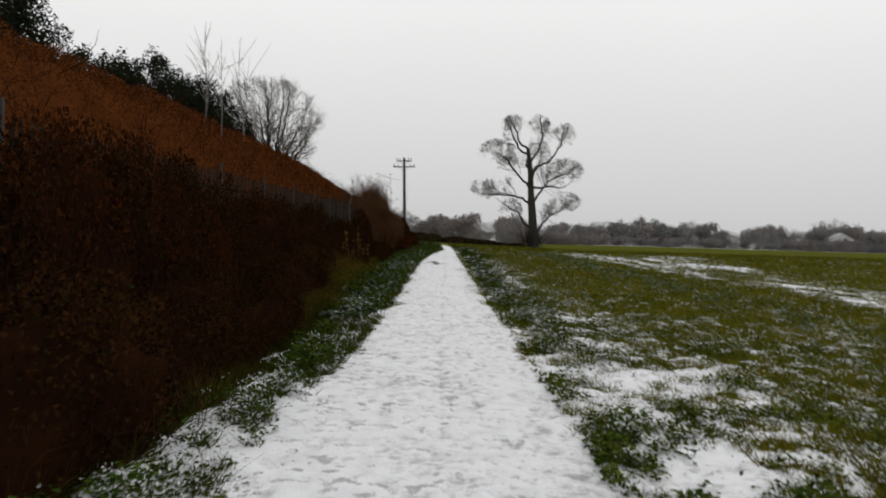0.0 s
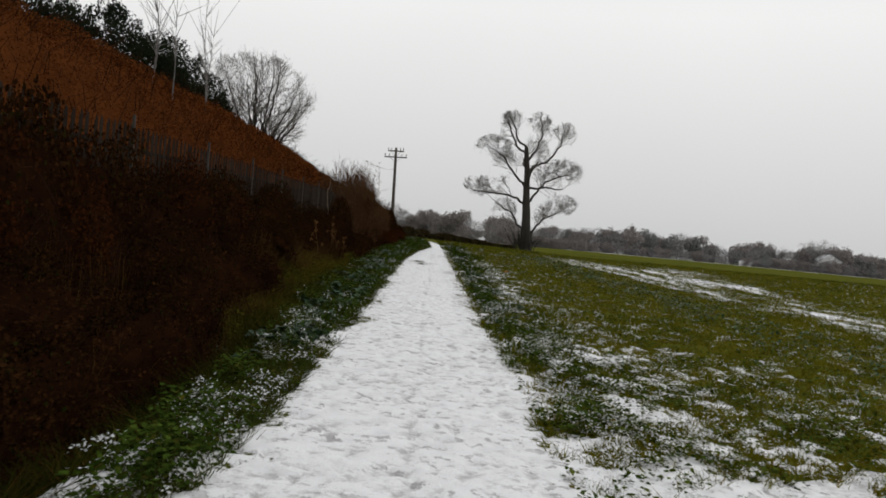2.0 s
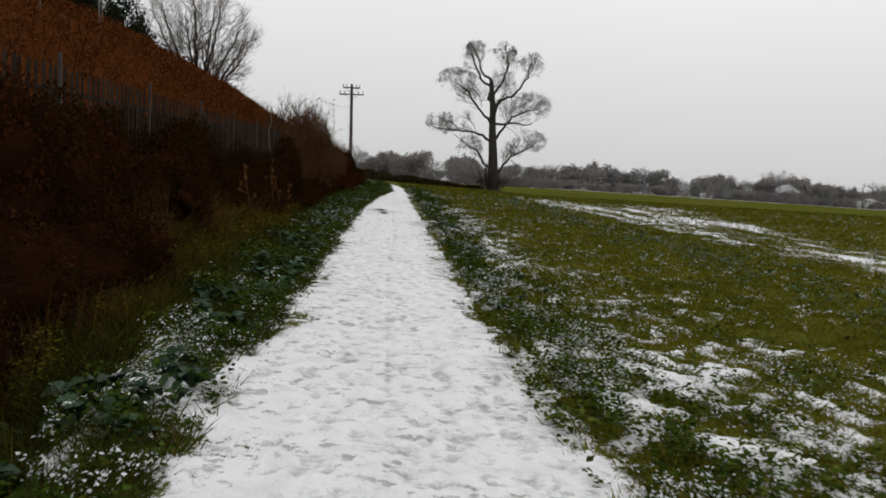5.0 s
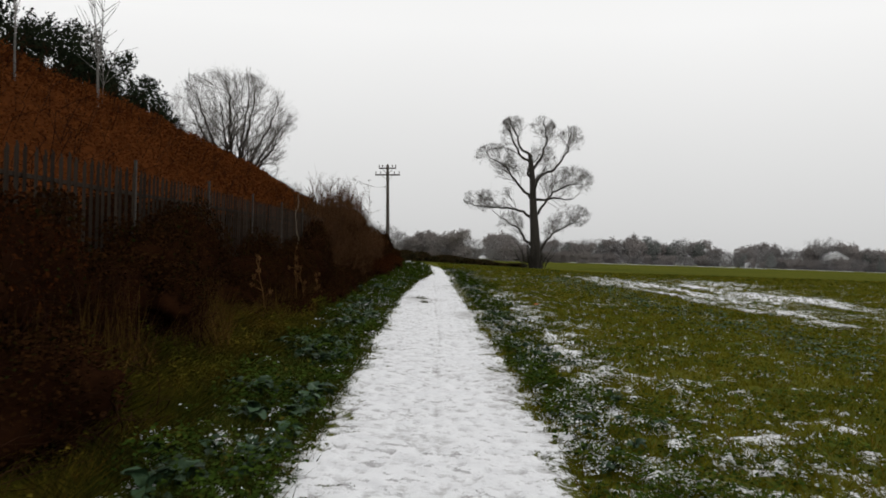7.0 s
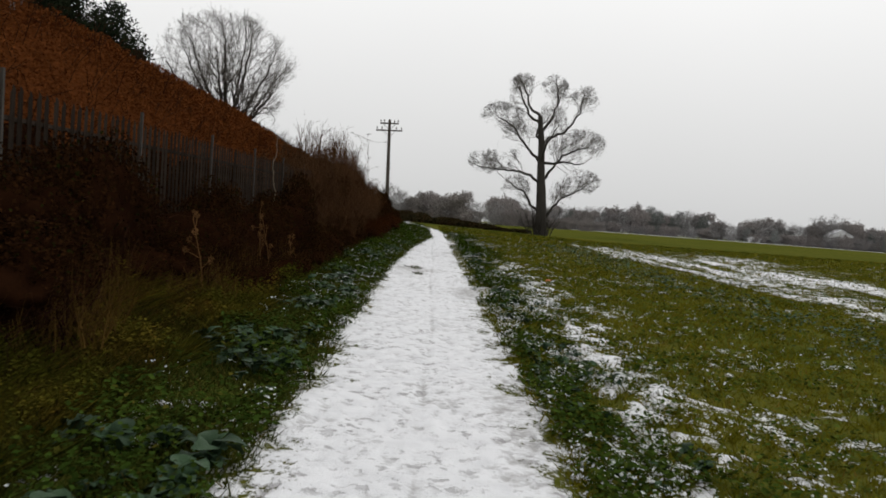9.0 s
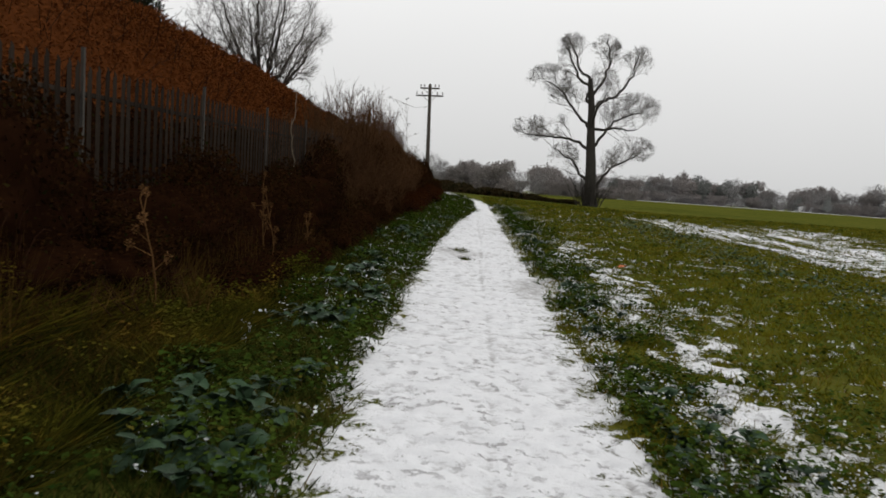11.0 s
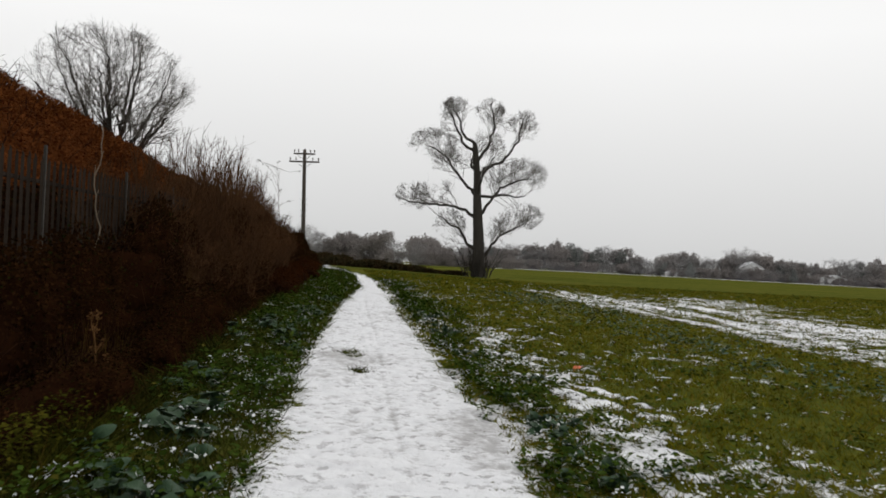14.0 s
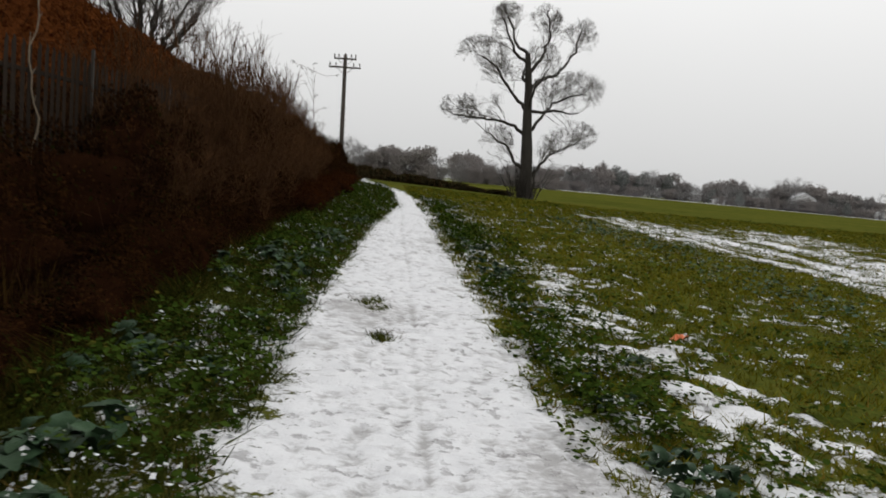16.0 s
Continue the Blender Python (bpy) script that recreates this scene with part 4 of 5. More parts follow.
limbs = [
    (0.4, ((-0.27, 4.4), (-1.1, 4.75), (-2.2, 5.0), (-3.9, 5.05), (-5.4, 5.2))),
    (-0.6, ((-0.36, 6.0), (-1.9, 7.3), (-2.7, 8.4), (-4.0, 9.1))),
    (0.5, ((-0.68, 9.5), (-1.5, 10.1), (-1.7, 11.0), (-2.4, 12.2))),
    (-0.8, ((-0.6, 8.6), (-1.7, 9.6), (-2.6, 11.4))),
    (0.6, ((-0.5, 8.4), (0.4, 9.5), (0.75, 11.0), (0.45, 12.5))),
    (-0.4, ((-0.4, 7.3), (0.1, 7.8), (1.4, 8.3), (2.4, 9.8), (2.65, 11.4))),
    (0.9, ((-0.2, 4.4), (0.5, 5.2), (1.5, 6.5), (3.7, 7.5))),
    (-1.3, ((-0.33, 5.5), (1.3, 5.8), (2.8, 5.8))),
    (0.5, ((0.0, 1.0), (0.6, 1.8), (1.3, 2.9), (3.6, 4.2))),
    (-0.4, ((-0.04, 1.7), (-0.9, 2.4), (-1.5, 3.3), (-3.0, 4.2))),
    (2.2, ((-0.41, 7.0), (-0.8, 8.2), (0.3, 9.6))),
    (-2.2, ((-0.33, 5.9), (-0.2, 7.2), (0.4, 8.3))),
]
lobes = [
    ((-2.1, 0.3, 11.5), (1.3, 1.4, 1.35)), ((0.3, 0.4, 11.6), (1.3, 1.5, 1.3)), ((2.6, -0.3, 10.8), (1.3, 1.5, 1.25)),
    ((-3.7, -0.5, 8.9), (1.95, 2.0, 1.5)), ((-1.9, -0.3, 8.2), (1.4, 1.6, 1.3)), ((-4.5, 0.4, 5.6), (1.65, 1.7, 1.05)), ((-2.6, 0.2, 5.9), (1.4, 1.4, 1.0)),
    ((3.1, 0.6, 7.4), (1.8, 2.0, 1.5)), ((1.3, 0.3, 6.8), (1.3, 1.5, 1.2)), ((2.7, 0.2, 4.5), (1.95, 1.6, 1.1)), ((-2.2, -0.2, 3.4), (1.3, 1.2, 1.4)),
    ((1.3, 0.2, 2.6), (1.2, 1.2, 1.5)), ((-0.9, 0, 1.4), (1.0, 1.0, 1.2)), ((0.95, 0, 1.2), (1.0, 1.0, 1.0)), ((0.2, 0, 9.0), (1.4, 2.2, 1.6)),
]
build_tree("field_tree", "tall leafless tree standing alone in the green field", (TX, TY, TZ), trunk, trunk_r, limbs, lobes, 11, limb_r=0.125, first=0.85, levels=6, spread=0.46, tip=0.032, every=1, fine=0.60, frizz=0.06)
rng = np.random.default_rng(13)
suckers = thing("sucker_growth", "dark twiggy sucker growth round the foot of the tree", "shrub", pose(TX, TY, TZ))
for k in range(32):
    a = rng.uniform(0, 2 * math.pi)
    P = np.array((math.cos(a) * rng.uniform(0.3, 0.9), math.sin(a) * rng.uniform(0.3, 0.7), -0.1))
    d = np.array((math.cos(a) * rng.uniform(0.05, 0.55), math.sin(a) * 0.3, 1.0))
    tall = rng.uniform(0.7, 2.6)
    pieces = []
    for j in range(5):
        Q = P + d * tall / 5
        pieces.append(tubes([P], [Q], [0.028 - 0.004 * j], [0.024 - 0.004 * j], 4))
        for _ in range(4):
            w = d + rng.normal(0, 0.5, 3)
            pieces.append(tubes([Q], [Q + w * rng.uniform(0.2, 0.5)], [0.012], [0.005], 3))
        d = d + rng.normal(0, 0.12, 3) * [1, 1, 0]
        P = Q
    part_np("shoot", mesh_np("shoot", *merge(pieces), M_BARK), suckers)

lt_trunk = [(0, 0, -0.3), (0.05, 0, 1), (0, 0, 2.2), (0.05, 0.05, 3.4), (0.1, 0, 4.4), (0.1, 0, 5.2)]
lt_limbs = []
for k, lean in enumerate((-78, -60, -46, -32, -19, -7, 6, 18, 31, 45, 60, 76)):
    c, sn = math.cos(radians(lean)), math.sin(radians(lean))
    drift = (1.8, -2.4, 0.6, -1.2, 2.6)[k % 5]
    turns = [(0.05, 2.6 + 1.2 * c)]
    for f in (0.3, 0.6, 0.85):
        turns.append((-0.4 * f + 5.3 * sn * f, 3.4 + (9.2 * c + 2.3 * abs(sn)) * f + 0.5 * f * f * abs(sn)))
    lt_limbs.append((drift, tuple(turns)))
lt_lobes = [((-0.6, 0, 8.9), (5.6, 5.0, 5.3)), ((3.3, 0, 6.2), (2.0, 2.4, 2.2)), ((-4.6, 0, 6.9), (2.2, 2.4, 2.3))]
build_tree("field_tree", "broad leafless tree with a round crown behind the bank", (-16.1, 76.5, 1.6), lt_trunk, [0.42, 0.38, 0.35, 0.33, 0.30, 0.24], lt_limbs, lt_lobes, 12, limb_r=0.17, first=1.5, levels=4, spread=0.36, every=3, tip=0.045, fine=0.8, frizz=0.6, twig=1.7, buds=14)


def sapling(seed, x, y, z, height):
    rng = np.random.default_rng(seed)
    tree = thing("sapling", "thin leafless sapling with upright whippy shoots on the bank", "tree", pose(x, y, z), "saplings on the bank")
    m = 3
    p = np.zeros((m, 3)) + rng.normal(0, 0.22, (m, 3)) * [1, 1, 0]
    d = np.stack([rng.normal(0, 0.10, m), rng.normal(0, 0.12, m), np.ones(m)], 1)
    h = rng.uniform(0.5, 1.0, m) * height
    h[0] = height
    pieces, twigs = [], []
    for k in range(8):
        q = p + d * (h / 8)[:, None]
        r = 0.02 * (1 - k / 8.6)
        pieces.append(tubes(p, q, np.full(m, r), np.full(m, r * 0.86), 5))
        if k > 2:
            for _ in range(3):
                w = d + rng.normal(0, 0.45, (m, 3))
                twigs.append(tubes(q, q + w * rng.uniform(0.3, 0.9, (m, 1)), np.full(m, 0.008), np.full(m, 0.003), 3))
        d = d + np.stack([rng.normal(0, 0.05, m), rng.normal(0, 0.05, m), np.zeros(m)], 1)
        p = q
    part_np("stem_cluster", mesh_np("stem_cluster", *merge(pieces), M_TWIG), tree)
    part_np("twig_mass", mesh_np("twig_mass", *merge(twigs), M_TWIG), tree)


sapling(401, -6.0, 21.2, 3.6, 2.5)
sapling(402, -6.1, 25.2, 3.6, 2.8)


def leafy_sapling(seed, x, y, height):
    rng = np.random.default_rng(seed)
    tree = thing("sapling", "thin young tree holding a few withered leaves above the hedge", "tree", pose(x, y, gz(x, y)))
    P = np.stack([0.10 * np.sin(np.arange(12) * 0.5), 0.05 * np.arange(12) / 11, np.linspace(-0.1, height, 12)], 1)
    part_np("stem", mesh_np("stem", *loft(P, np.linspace(0.018, 0.005, 12), 6), M_THORN), tree)
    for k in range(5, 12):
        for _ in range(2):
            w = rng.normal(0, 0.8, 3) * [1, 1, 0.3] + [0, 0, 0.45]
            q = P[k] + w / np.linalg.norm(w) * rng.uniform(0.4, 1.6)
            part_np("side_shoot", mesh_np("side_shoot", *loft([P[k], (P[k] + q) / 2 + rng.normal(0, 0.04, 3), q], [0.009, 0.006, 0.003], 4), M_THORN), tree)
            g = blob(rng, 7, q, (0.16, 0.12, 0.10), 0.2)
            a, sd = turned(rng, 7)
            part_np("leaf_spray", mesh_np("leaf_spray", *merge([leaves(g, a, sd, np.full(7, 0.09), np.full(7, 0.05), np.full(7, 0.01))]), M_HEDGE), tree)


leafy_sapling(411, -3.45, 60.0, 4.9)


# ---- telegraph pole ----
def build_pole():
    x, y = -3.12, 77.5
    z = gz(x, y)
    pole = thing("telegraph_pole", "tall wooden telegraph pole with two crossarms above the hedge", "pole", pose(x, y, z, 0, -1.6, 0))
    k = np.arange(9)
    zz = k * 8.05 / 8
    pts = np.stack([0 * zz, 0 * zz, zz], 1)
    rr = 0.165 - 0.05 * k / 8
    shaft = mesh_np("shaft", *loft(pts, rr, 12), M_POLE, True)
    part_np("shaft", shaft, pole)
    bm = bmesh.new()
    bmesh.ops.create_cone(bm, cap_ends=True, segments=12, radius1=0.11, radius2=0.03, depth=0.10, matrix=Matrix.Translation((0, 0, 8.09)))
    part("cap", bm, M_POLE, pole)
    for zc, half in ((7.22, 1.05), (7.78, 0.74)):
        bm = bmesh.new()
        bmesh.ops.create_cube(bm, size=1, matrix=Matrix.LocRotScale((0, -0.13, zc), None, (2 * half, 0.09, 0.11)))
        bmesh.ops.bevel(bm, geom=bm.edges[:], offset=0.012, segments=1, affect="EDGES")
        part("crossarm", bm, M_POLE, pole)
        for sx in (-0.93, -0.55, 0.55, 0.93):
            bm = bmesh.new()
            for r, h0, h1 in ((0.016, 0.0, 0.10), (0.055, 0.08, 0.13), (0.04, 0.13, 0.17), (0.05, 0.17, 0.21), (0.03, 0.21, 0.25)):
                bmesh.ops.create_cone(bm, cap_ends=True, segments=10, radius1=r, radius2=r * 0.85, depth=h1 - h0, matrix=Matrix.Translation((sx * half, -0.13, zc + 0.05 + (h0 + h1) / 2)))
            part("insulator", bm, M_CERAMIC, pole, "small brown ceramic insulator")
        for sx in (-1, 1):
            v, f = tubes([(sx * 0.5, -0.13, zc - 0.04)], [(sx * 0.06, -0.12, zc - 0.45)], [0.014], [0.014], 4)
            part_np("brace", mesh_np("brace", v, [f], M_STEEL), pole)
    for zz in (2.6, 3.0, 3.4, 3.8, 4.2, 4.6):
        v, f = tubes([(-0.24, 0, zz)], [(0.24, 0, zz)], [0.012], [0.012], 4)
        part_np("climbing_rung", mesh_np("climbing_rung", v, [f], M_STEEL), pole)


build_pole()


# ---- far side: low hedge, woods, house ----
def far_tree(seed, kind):
    """A distant tree, about 10 m tall: trunk and limbs, with a broken crown of small clumps or bare twigs."""
    rng = np.random.default_rng(seed)
    label = {"bare": "grey leafless tree in the misty distance", "oak": "distant oak holding brown withered leaves", "green": "dark conifer standing in the misty distance"}[kind]
    tree = thing("distant_tree", label, "tree", group="woods beyond the field")
    h = 9.0
    start = [(0, 0, 0), (0, 0, 1.2), (0.1, 0, 2.2), (0.0, 0.1, 3.2)]
    if kind == "green":
        lobes = [(60, (0, 0, 2.2 + k * 1.15), (2.3 - 0.33 * k, 2.3 - 0.33 * k, 0.7)) for k in range(6)]
        start += [(0, 0, 4.4), (0, 0, 5.6), (0, 0, 6.8), (0, 0, 8.0)]
    else:
        lobes = [(70, tuple(c), (1.9, 1.9, 1.5)) for c in blob(rng, 6, (0, 0, 6.0), (2.6, 2.6, 1.9), 0.6)] + [(60, tuple(c), (1.8, 1.8, 1.4)) for c in blob(rng, 5, (0, 0, 2.4), (2.8, 2.8, 1.2), 0.6)]
    pts = np.concatenate([blob(rng, n, c, r) for n, c, r in lobes])
    P, par, rad = crown_tree(rng, start, pts, 0.6, 6, 0.7, 0.03)
    i = np.arange(1, len(P))
    # wood and crown take the paled materials that carry the haze
    part_np("trunk", mesh_np("trunk", *merge([tubes(P[par[i]], P[i], np.minimum(rad[par[i]], rad[i] * 1.6), rad[i], 4)]), M_HAZED_WOOD), tree)
    if kind == "bare":
        p0, p1, r0, r1 = tip_twigs(rng, P, par, rad, 0.09, 3, 1.3, 0.022)
        part_np("crown", mesh_np("crown", *merge([tubes(p0, p1, r0, r1, 3)]), M_HAZED_WOOD), tree)
    else:
        c = P[len(start):]
        g = np.repeat(c, 14, 0) + rng.normal(0, 0.42, (len(c) * 14, 3))
        a, s = turned(rng, len(g), 5.0)
        size = rng.uniform(0.16, 0.46, len(g))
        part_np("crown", mesh_np("crown", *merge([leaves(g, a, s, size * 1.2, size, size * 0.2)]), M_HAZED_GREEN if kind == "green" else M_HAZED_LEAF), tree)
    return tree


far_kinds = {"bare": [far_tree(500 + k, "bare") for k in range(3)], "oak": [far_tree(510 + k, "oak") for k in range(3)], "green": [far_tree(520, "green")]}
rng = np.random.default_rng(55)


def stand(kind, x, y, height, spread=1.0):
    first = far_kinds[kind][int(rng.integers(len(far_kinds[kind])))]
    sc = height / 8.6
    put(first, used, pose(x, y, gz(x, y) - 0.2, 0, 0, rng.uniform(0, 360)) @ Matrix.Diagonal((sc * spread, sc * spread, sc, 1)))


# clump beyond the path's end
for x, y, h, kind in ((-12, 238, 9.2, "bare"), (-9.5, 247, 8.4, "bare"), (-6.5, 243, 7.8, "bare"), (-3.0, 242, 7.6, "oak"), (0.5, 246, 8.2, "oak"), (3.2, 243, 7.8, "oak"), (6.2, 247, 8.2, "oak"), (9.6, 243, 9.0, "oak"),
                      (11.8, 248, 8.0, "bare"), (15.0, 242, 7.4, "bare"), (19.0, 244, 7.6, "bare"), (-16, 250, 9, "bare"), (-20, 246, 9, "oak"), (26, 262, 5.4, "oak"), (31, 268, 6.2, "oak"), (37, 272, 6.0, "bare")):
    stand(kind, x, y, h, 1.1)
for x in np.arange(-26, 60, 3.2):
    stand("oak" if rng.uniform() < 0.5 else "bare", x, 258 + rng.normal(0, 5) + 0.9 * max(x - 20, 0), rng.uniform(3.6, 5.2), 1.3)
# the long wood behind the field
x = 36.0
while x < 430:
    tall = 11.8 + 2.0 * math.sin(x * 0.07) + 1.6 * math.sin(x * 0.19 + 1)
    u = rng.uniform()
    stand("bare" if u < 0.5 else "oak" if u < 0.9 else "green", x, 408 + rng.normal(0, 5) - 0.06 * max(x - 250, 0), tall * rng.uniform(0.85, 1.15), 1.15)
    if rng.uniform() < 0.8:
        stand("oak" if rng.uniform() < 0.6 else "bare", x + rng.normal(1, 1), 397 + rng.normal(0, 1), rng.uniform(3.6, 6.0), 1.5)
    x += rng.uniform(1.7, 3.0)
for x, h in ((80, 13.5), (88, 14.5), (112, 15.5), (118, 14.5), (262, 15.5), (268, 16.5), (172, 12.5), (288, 14)):
    stand("bare", x, 416, h, 1.2)
for x, h in ((194, 6.6), (197.5, 7.2), (201, 6.2), (204.5, 7.0), (208, 6.6), (211, 7.4), (240, 3.6), (246, 3.2), (252, 3.8), (158, 2.6), (162, 3.0)):
    stand("oak" if rng.uniform() < 0.5 else "bare", x, 394, h, 1.35)
stand("green", 168, 392, 8.5)
stand("green", 222, 392, 8.0)


def build_house(x, y, z, wide, deep, eaves, ridge, label, turn=0):
    house = thing("house", label, "house", pose(x, y, z, 0, 0, turn))
    bm = bmesh.new()
    vs = [bm.verts.new(p) for p in ((-wide / 2, -deep / 2, 0), (wide / 2, -deep / 2, 0), (wide / 2, deep / 2, 0), (-wide / 2, deep / 2, 0), (-wide / 2, -deep / 2, eaves), (wide / 2, -deep / 2, eaves), (wide / 2, deep / 2, eaves), (-wide / 2, deep / 2, eaves), (0, -deep / 2, ridge), (0, deep / 2, ridge))]
    for f in ((0, 1, 5, 8, 4), (1, 2, 6, 5), (2, 3, 7, 9, 6), (3, 0, 4, 7)):
        bm.faces.new([vs[k] for k in f])
    part("wall", bm, M_RENDER, house, "white rendered wall")
    bm = bmesh.new()
    o = 0.5
    for sgn in (-1, 1):
        sl = (ridge - eaves) / (wide / 2)
        q = [(0, -deep / 2 - o, ridge + 0.05), (sgn * (wide / 2 + o), -deep / 2 - o, eaves - o * sl + 0.05), (sgn * (wide / 2 + o), deep / 2 + o, eaves - o * sl + 0.05), (0, deep / 2 + o, ridge + 0.05)]
        lo = [bm.verts.new(p) for p in q]
        hi = [bm.verts.new((p[0], p[1], p[2] + 0.25)) for p in q]
        bm.faces.new(hi)
        bm.faces.new(lo[::-1])
        for k in range(4):
            bm.faces.new((lo[k], lo[(k + 1) % 4], hi[(k + 1) % 4], hi[k]))
    roof = part("roof", bm, M_ROOF, house, "snow-covered pitched roof")
    bm = bmesh.new()
    bmesh.ops.create_cube(bm, size=1, matrix=Matrix.LocRotScale((wide * 0.1, deep * 0.2, ridge + 0.5), None, (0.8, 0.8, 1.6)))
    part("chimney", bm, M_POLE, roof)
    for sx in (-0.28, 0.0, 0.28):
        for zc in (1.5, 4.1):
            if zc + 0.8 < eaves:
                bm = bmesh.new()
                bmesh.ops.create_cube(bm, size=1, matrix=Matrix.LocRotScale((sx * wide, -deep / 2 - 0.02, zc), None, (1.3, 0.12, 1.3)))
                part("window", bm, M_PANE, house, "dark window")
    return house


build_house(203, 402, gz(203, 402) - 0.3, 12, 9, 6.6, 9.6, "pale house with a snowy gabled roof among distant trees")
build_house(246, 400, gz(246, 400) - 0.3, 15, 8, 3.2, 5.2, "low pale building at the far field edge")
build_house(160, 399, gz(160, 399) - 0.3, 6, 6, 2.2, 3.4, "small pale shed at the far field edge")


def low_bush(seed):
    rng = np.random.default_rng(seed)
    bush = thing("hedge_bush", "low dark trimmed hedge bush at the far end of the path", "bush", group="low hedge")
    g = blob(rng, 1500, (0, 0, 0.45), (1.0, 0.6, 0.55), 0.3)
    a, s = turned(rng, len(g), 0.9)
    size = rng.uniform(0.08, 0.17, len(g))
    part_np("foliage", mesh_np("foliage", *merge([leaves(g, a, s, size * 1.3, size, size * 0.2)]), M_HEDGE), bush)
    m = 160
    p = np.stack([rng.normal(0, 0.5, m), rng.normal(0, 0.25, m), np.full(m, -0.1)], 1)
    q = p + np.stack([rng.normal(0, 0.25, m), rng.normal(0, 0.2, m), rng.uniform(0.6, 1.25, m)], 1)
    part_np("twig_mass", mesh_np("twig_mass", *merge([tubes(p, q, np.full(m, 0.014), np.full(m, 0.006), 3)]), M_THORN), bush)
    return bush


lows = [low_bush(600 + k) for k in range(2)]
for x in np.arange(-6.0, 8.6, 0.7):
    yy = 86 - 0.75 * max(x, 0) + rng.normal(0, 0.5)
    put(lows[int(rng.integers(2))], used, pose(x, yy, gz(x, yy), 0, 0, rng.normal(0, 12)) @ Matrix.Diagonal((1, 1, np.interp(x, [-6, 1, 4, 9], [1.0, 0.8, 0.5, 0.25]) * rng.uniform(0.45, 1.35), 1)))


# ---- low plants beside the path ----
def height_at(x, y):
    """Height of the ground sheet near the path, without its finest dents."""
    on = ramp01(np.minimum(x - path_left(y), path_right(y) - x), -0.05, 0.25)
    return land(x, y) + (1 - on) * (0.14 * (fbm(x, y, 0.55, 51, 4) - 0.5) + 0.05 * (fbm(x, y, 0.16, 53, 3) - 0.5))


def tufts(name, label, seed, count, pick, mat, tall, wide, lean, per=5, bare=0.68, kind="stuff"):
    """Tufts of grass blades scattered by pick(rng, n), fewer where the snow lies closed."""
    rng = np.random.default_rng(seed)
    x, y = pick(rng, count)
    keep = snow_value(x, y) + rng.normal(0, 0.16, len(x)) < bare
    x, y = x[keep], y[keep]
    z = height_at(x, y)
    far = 1 + np.clip(y - 12, 0, 60) / 30
    n = len(x)
    i = np.repeat(np.arange(n), per)
    base = np.stack([x[i] + rng.normal(0, 0.022, len(i)) * far[i], y[i] + rng.normal(0, 0.022, len(i)) * far[i], z[i] - 0.01], 1)
    h = rng.uniform(0.45, 1.1, len(i)) * tall * (0.6 + 0.8 * rng.uniform(0, 1, n)[i])
    tip = base + np.stack([rng.normal(0, lean, len(i)) * h, rng.normal(0, lean, len(i)) * h, h], 1)
    _, s = turned(rng, len(i), 0.2)
    v, f = blades(base, tip, rng.uniform(0.6, 1.3, len(i)) * wide * far[i], s)
    return tagged(new(name, mesh_np(name, v, [f], mat)), label, "grass", kind=kind)


def field_pick(rng, n):
    y = 3 + 67 * rng.uniform(0, 1, n) ** 1.7
    x = 1.05 + (0.6 + 0.56 * y) * rng.uniform(0, 1, n) ** 1.25
    return x, y


def verge_pick(rng, n):
    y = 3 + 60 * rng.uniform(0, 1, n) ** 1.5
    lo = shoulder(y)
    return lo + (path_left(y) + 0.08 - lo) * rng.uniform(0, 1, n), y


def ditch_pick(rng, n):
    y = 3 + 65 * rng.uniform(0, 1, n) ** 1.3
    return -3.2 + (shoulder(y) + 3.25) * rng.uniform(0, 1, n), y


def olive_pick(rng, n):
    x, y = rng.uniform(-3.15, -1.85, n), rng.uniform(10, 27, n)
    keep = fbm(x, y, 0.75, 97, 3) + rng.normal(0, 0.05, n) > 0.48
    return x[keep], y[keep]


tufts("field_grass", "short green winter grass poking through thin snow", 701, 165000, field_pick, M_GRASS, 0.085, 0.011, 0.55, 4)
tufts("verge_grass", "rough green grass along the path's edge", 702, 24000, verge_pick, M_ROUGH_GRASS, 0.13, 0.010, 0.55, 5)
tufts("ditch_grass", "long grass hanging over the ditch, its shade put into the colour", 703, 46000, ditch_pick, M_DITCH, 0.20, 0.011, 0.85, 5, 2.0)
tufts("olive_grass", "tawny olive grass on the slope below the thicket", 705, 36000, olive_pick, M_OLIVE, 0.20, 0.011, 1.0, 5, 2.0)
tufts("straw_grass", "tawny dead grass at the thicket's foot", 704, 3000, lambda r, n: (r.uniform(-3.0, -1.95, n), r.uniform(14, 29, n)), M_STRAW, 0.24, 0.008, 0.7, 4, 2.0)


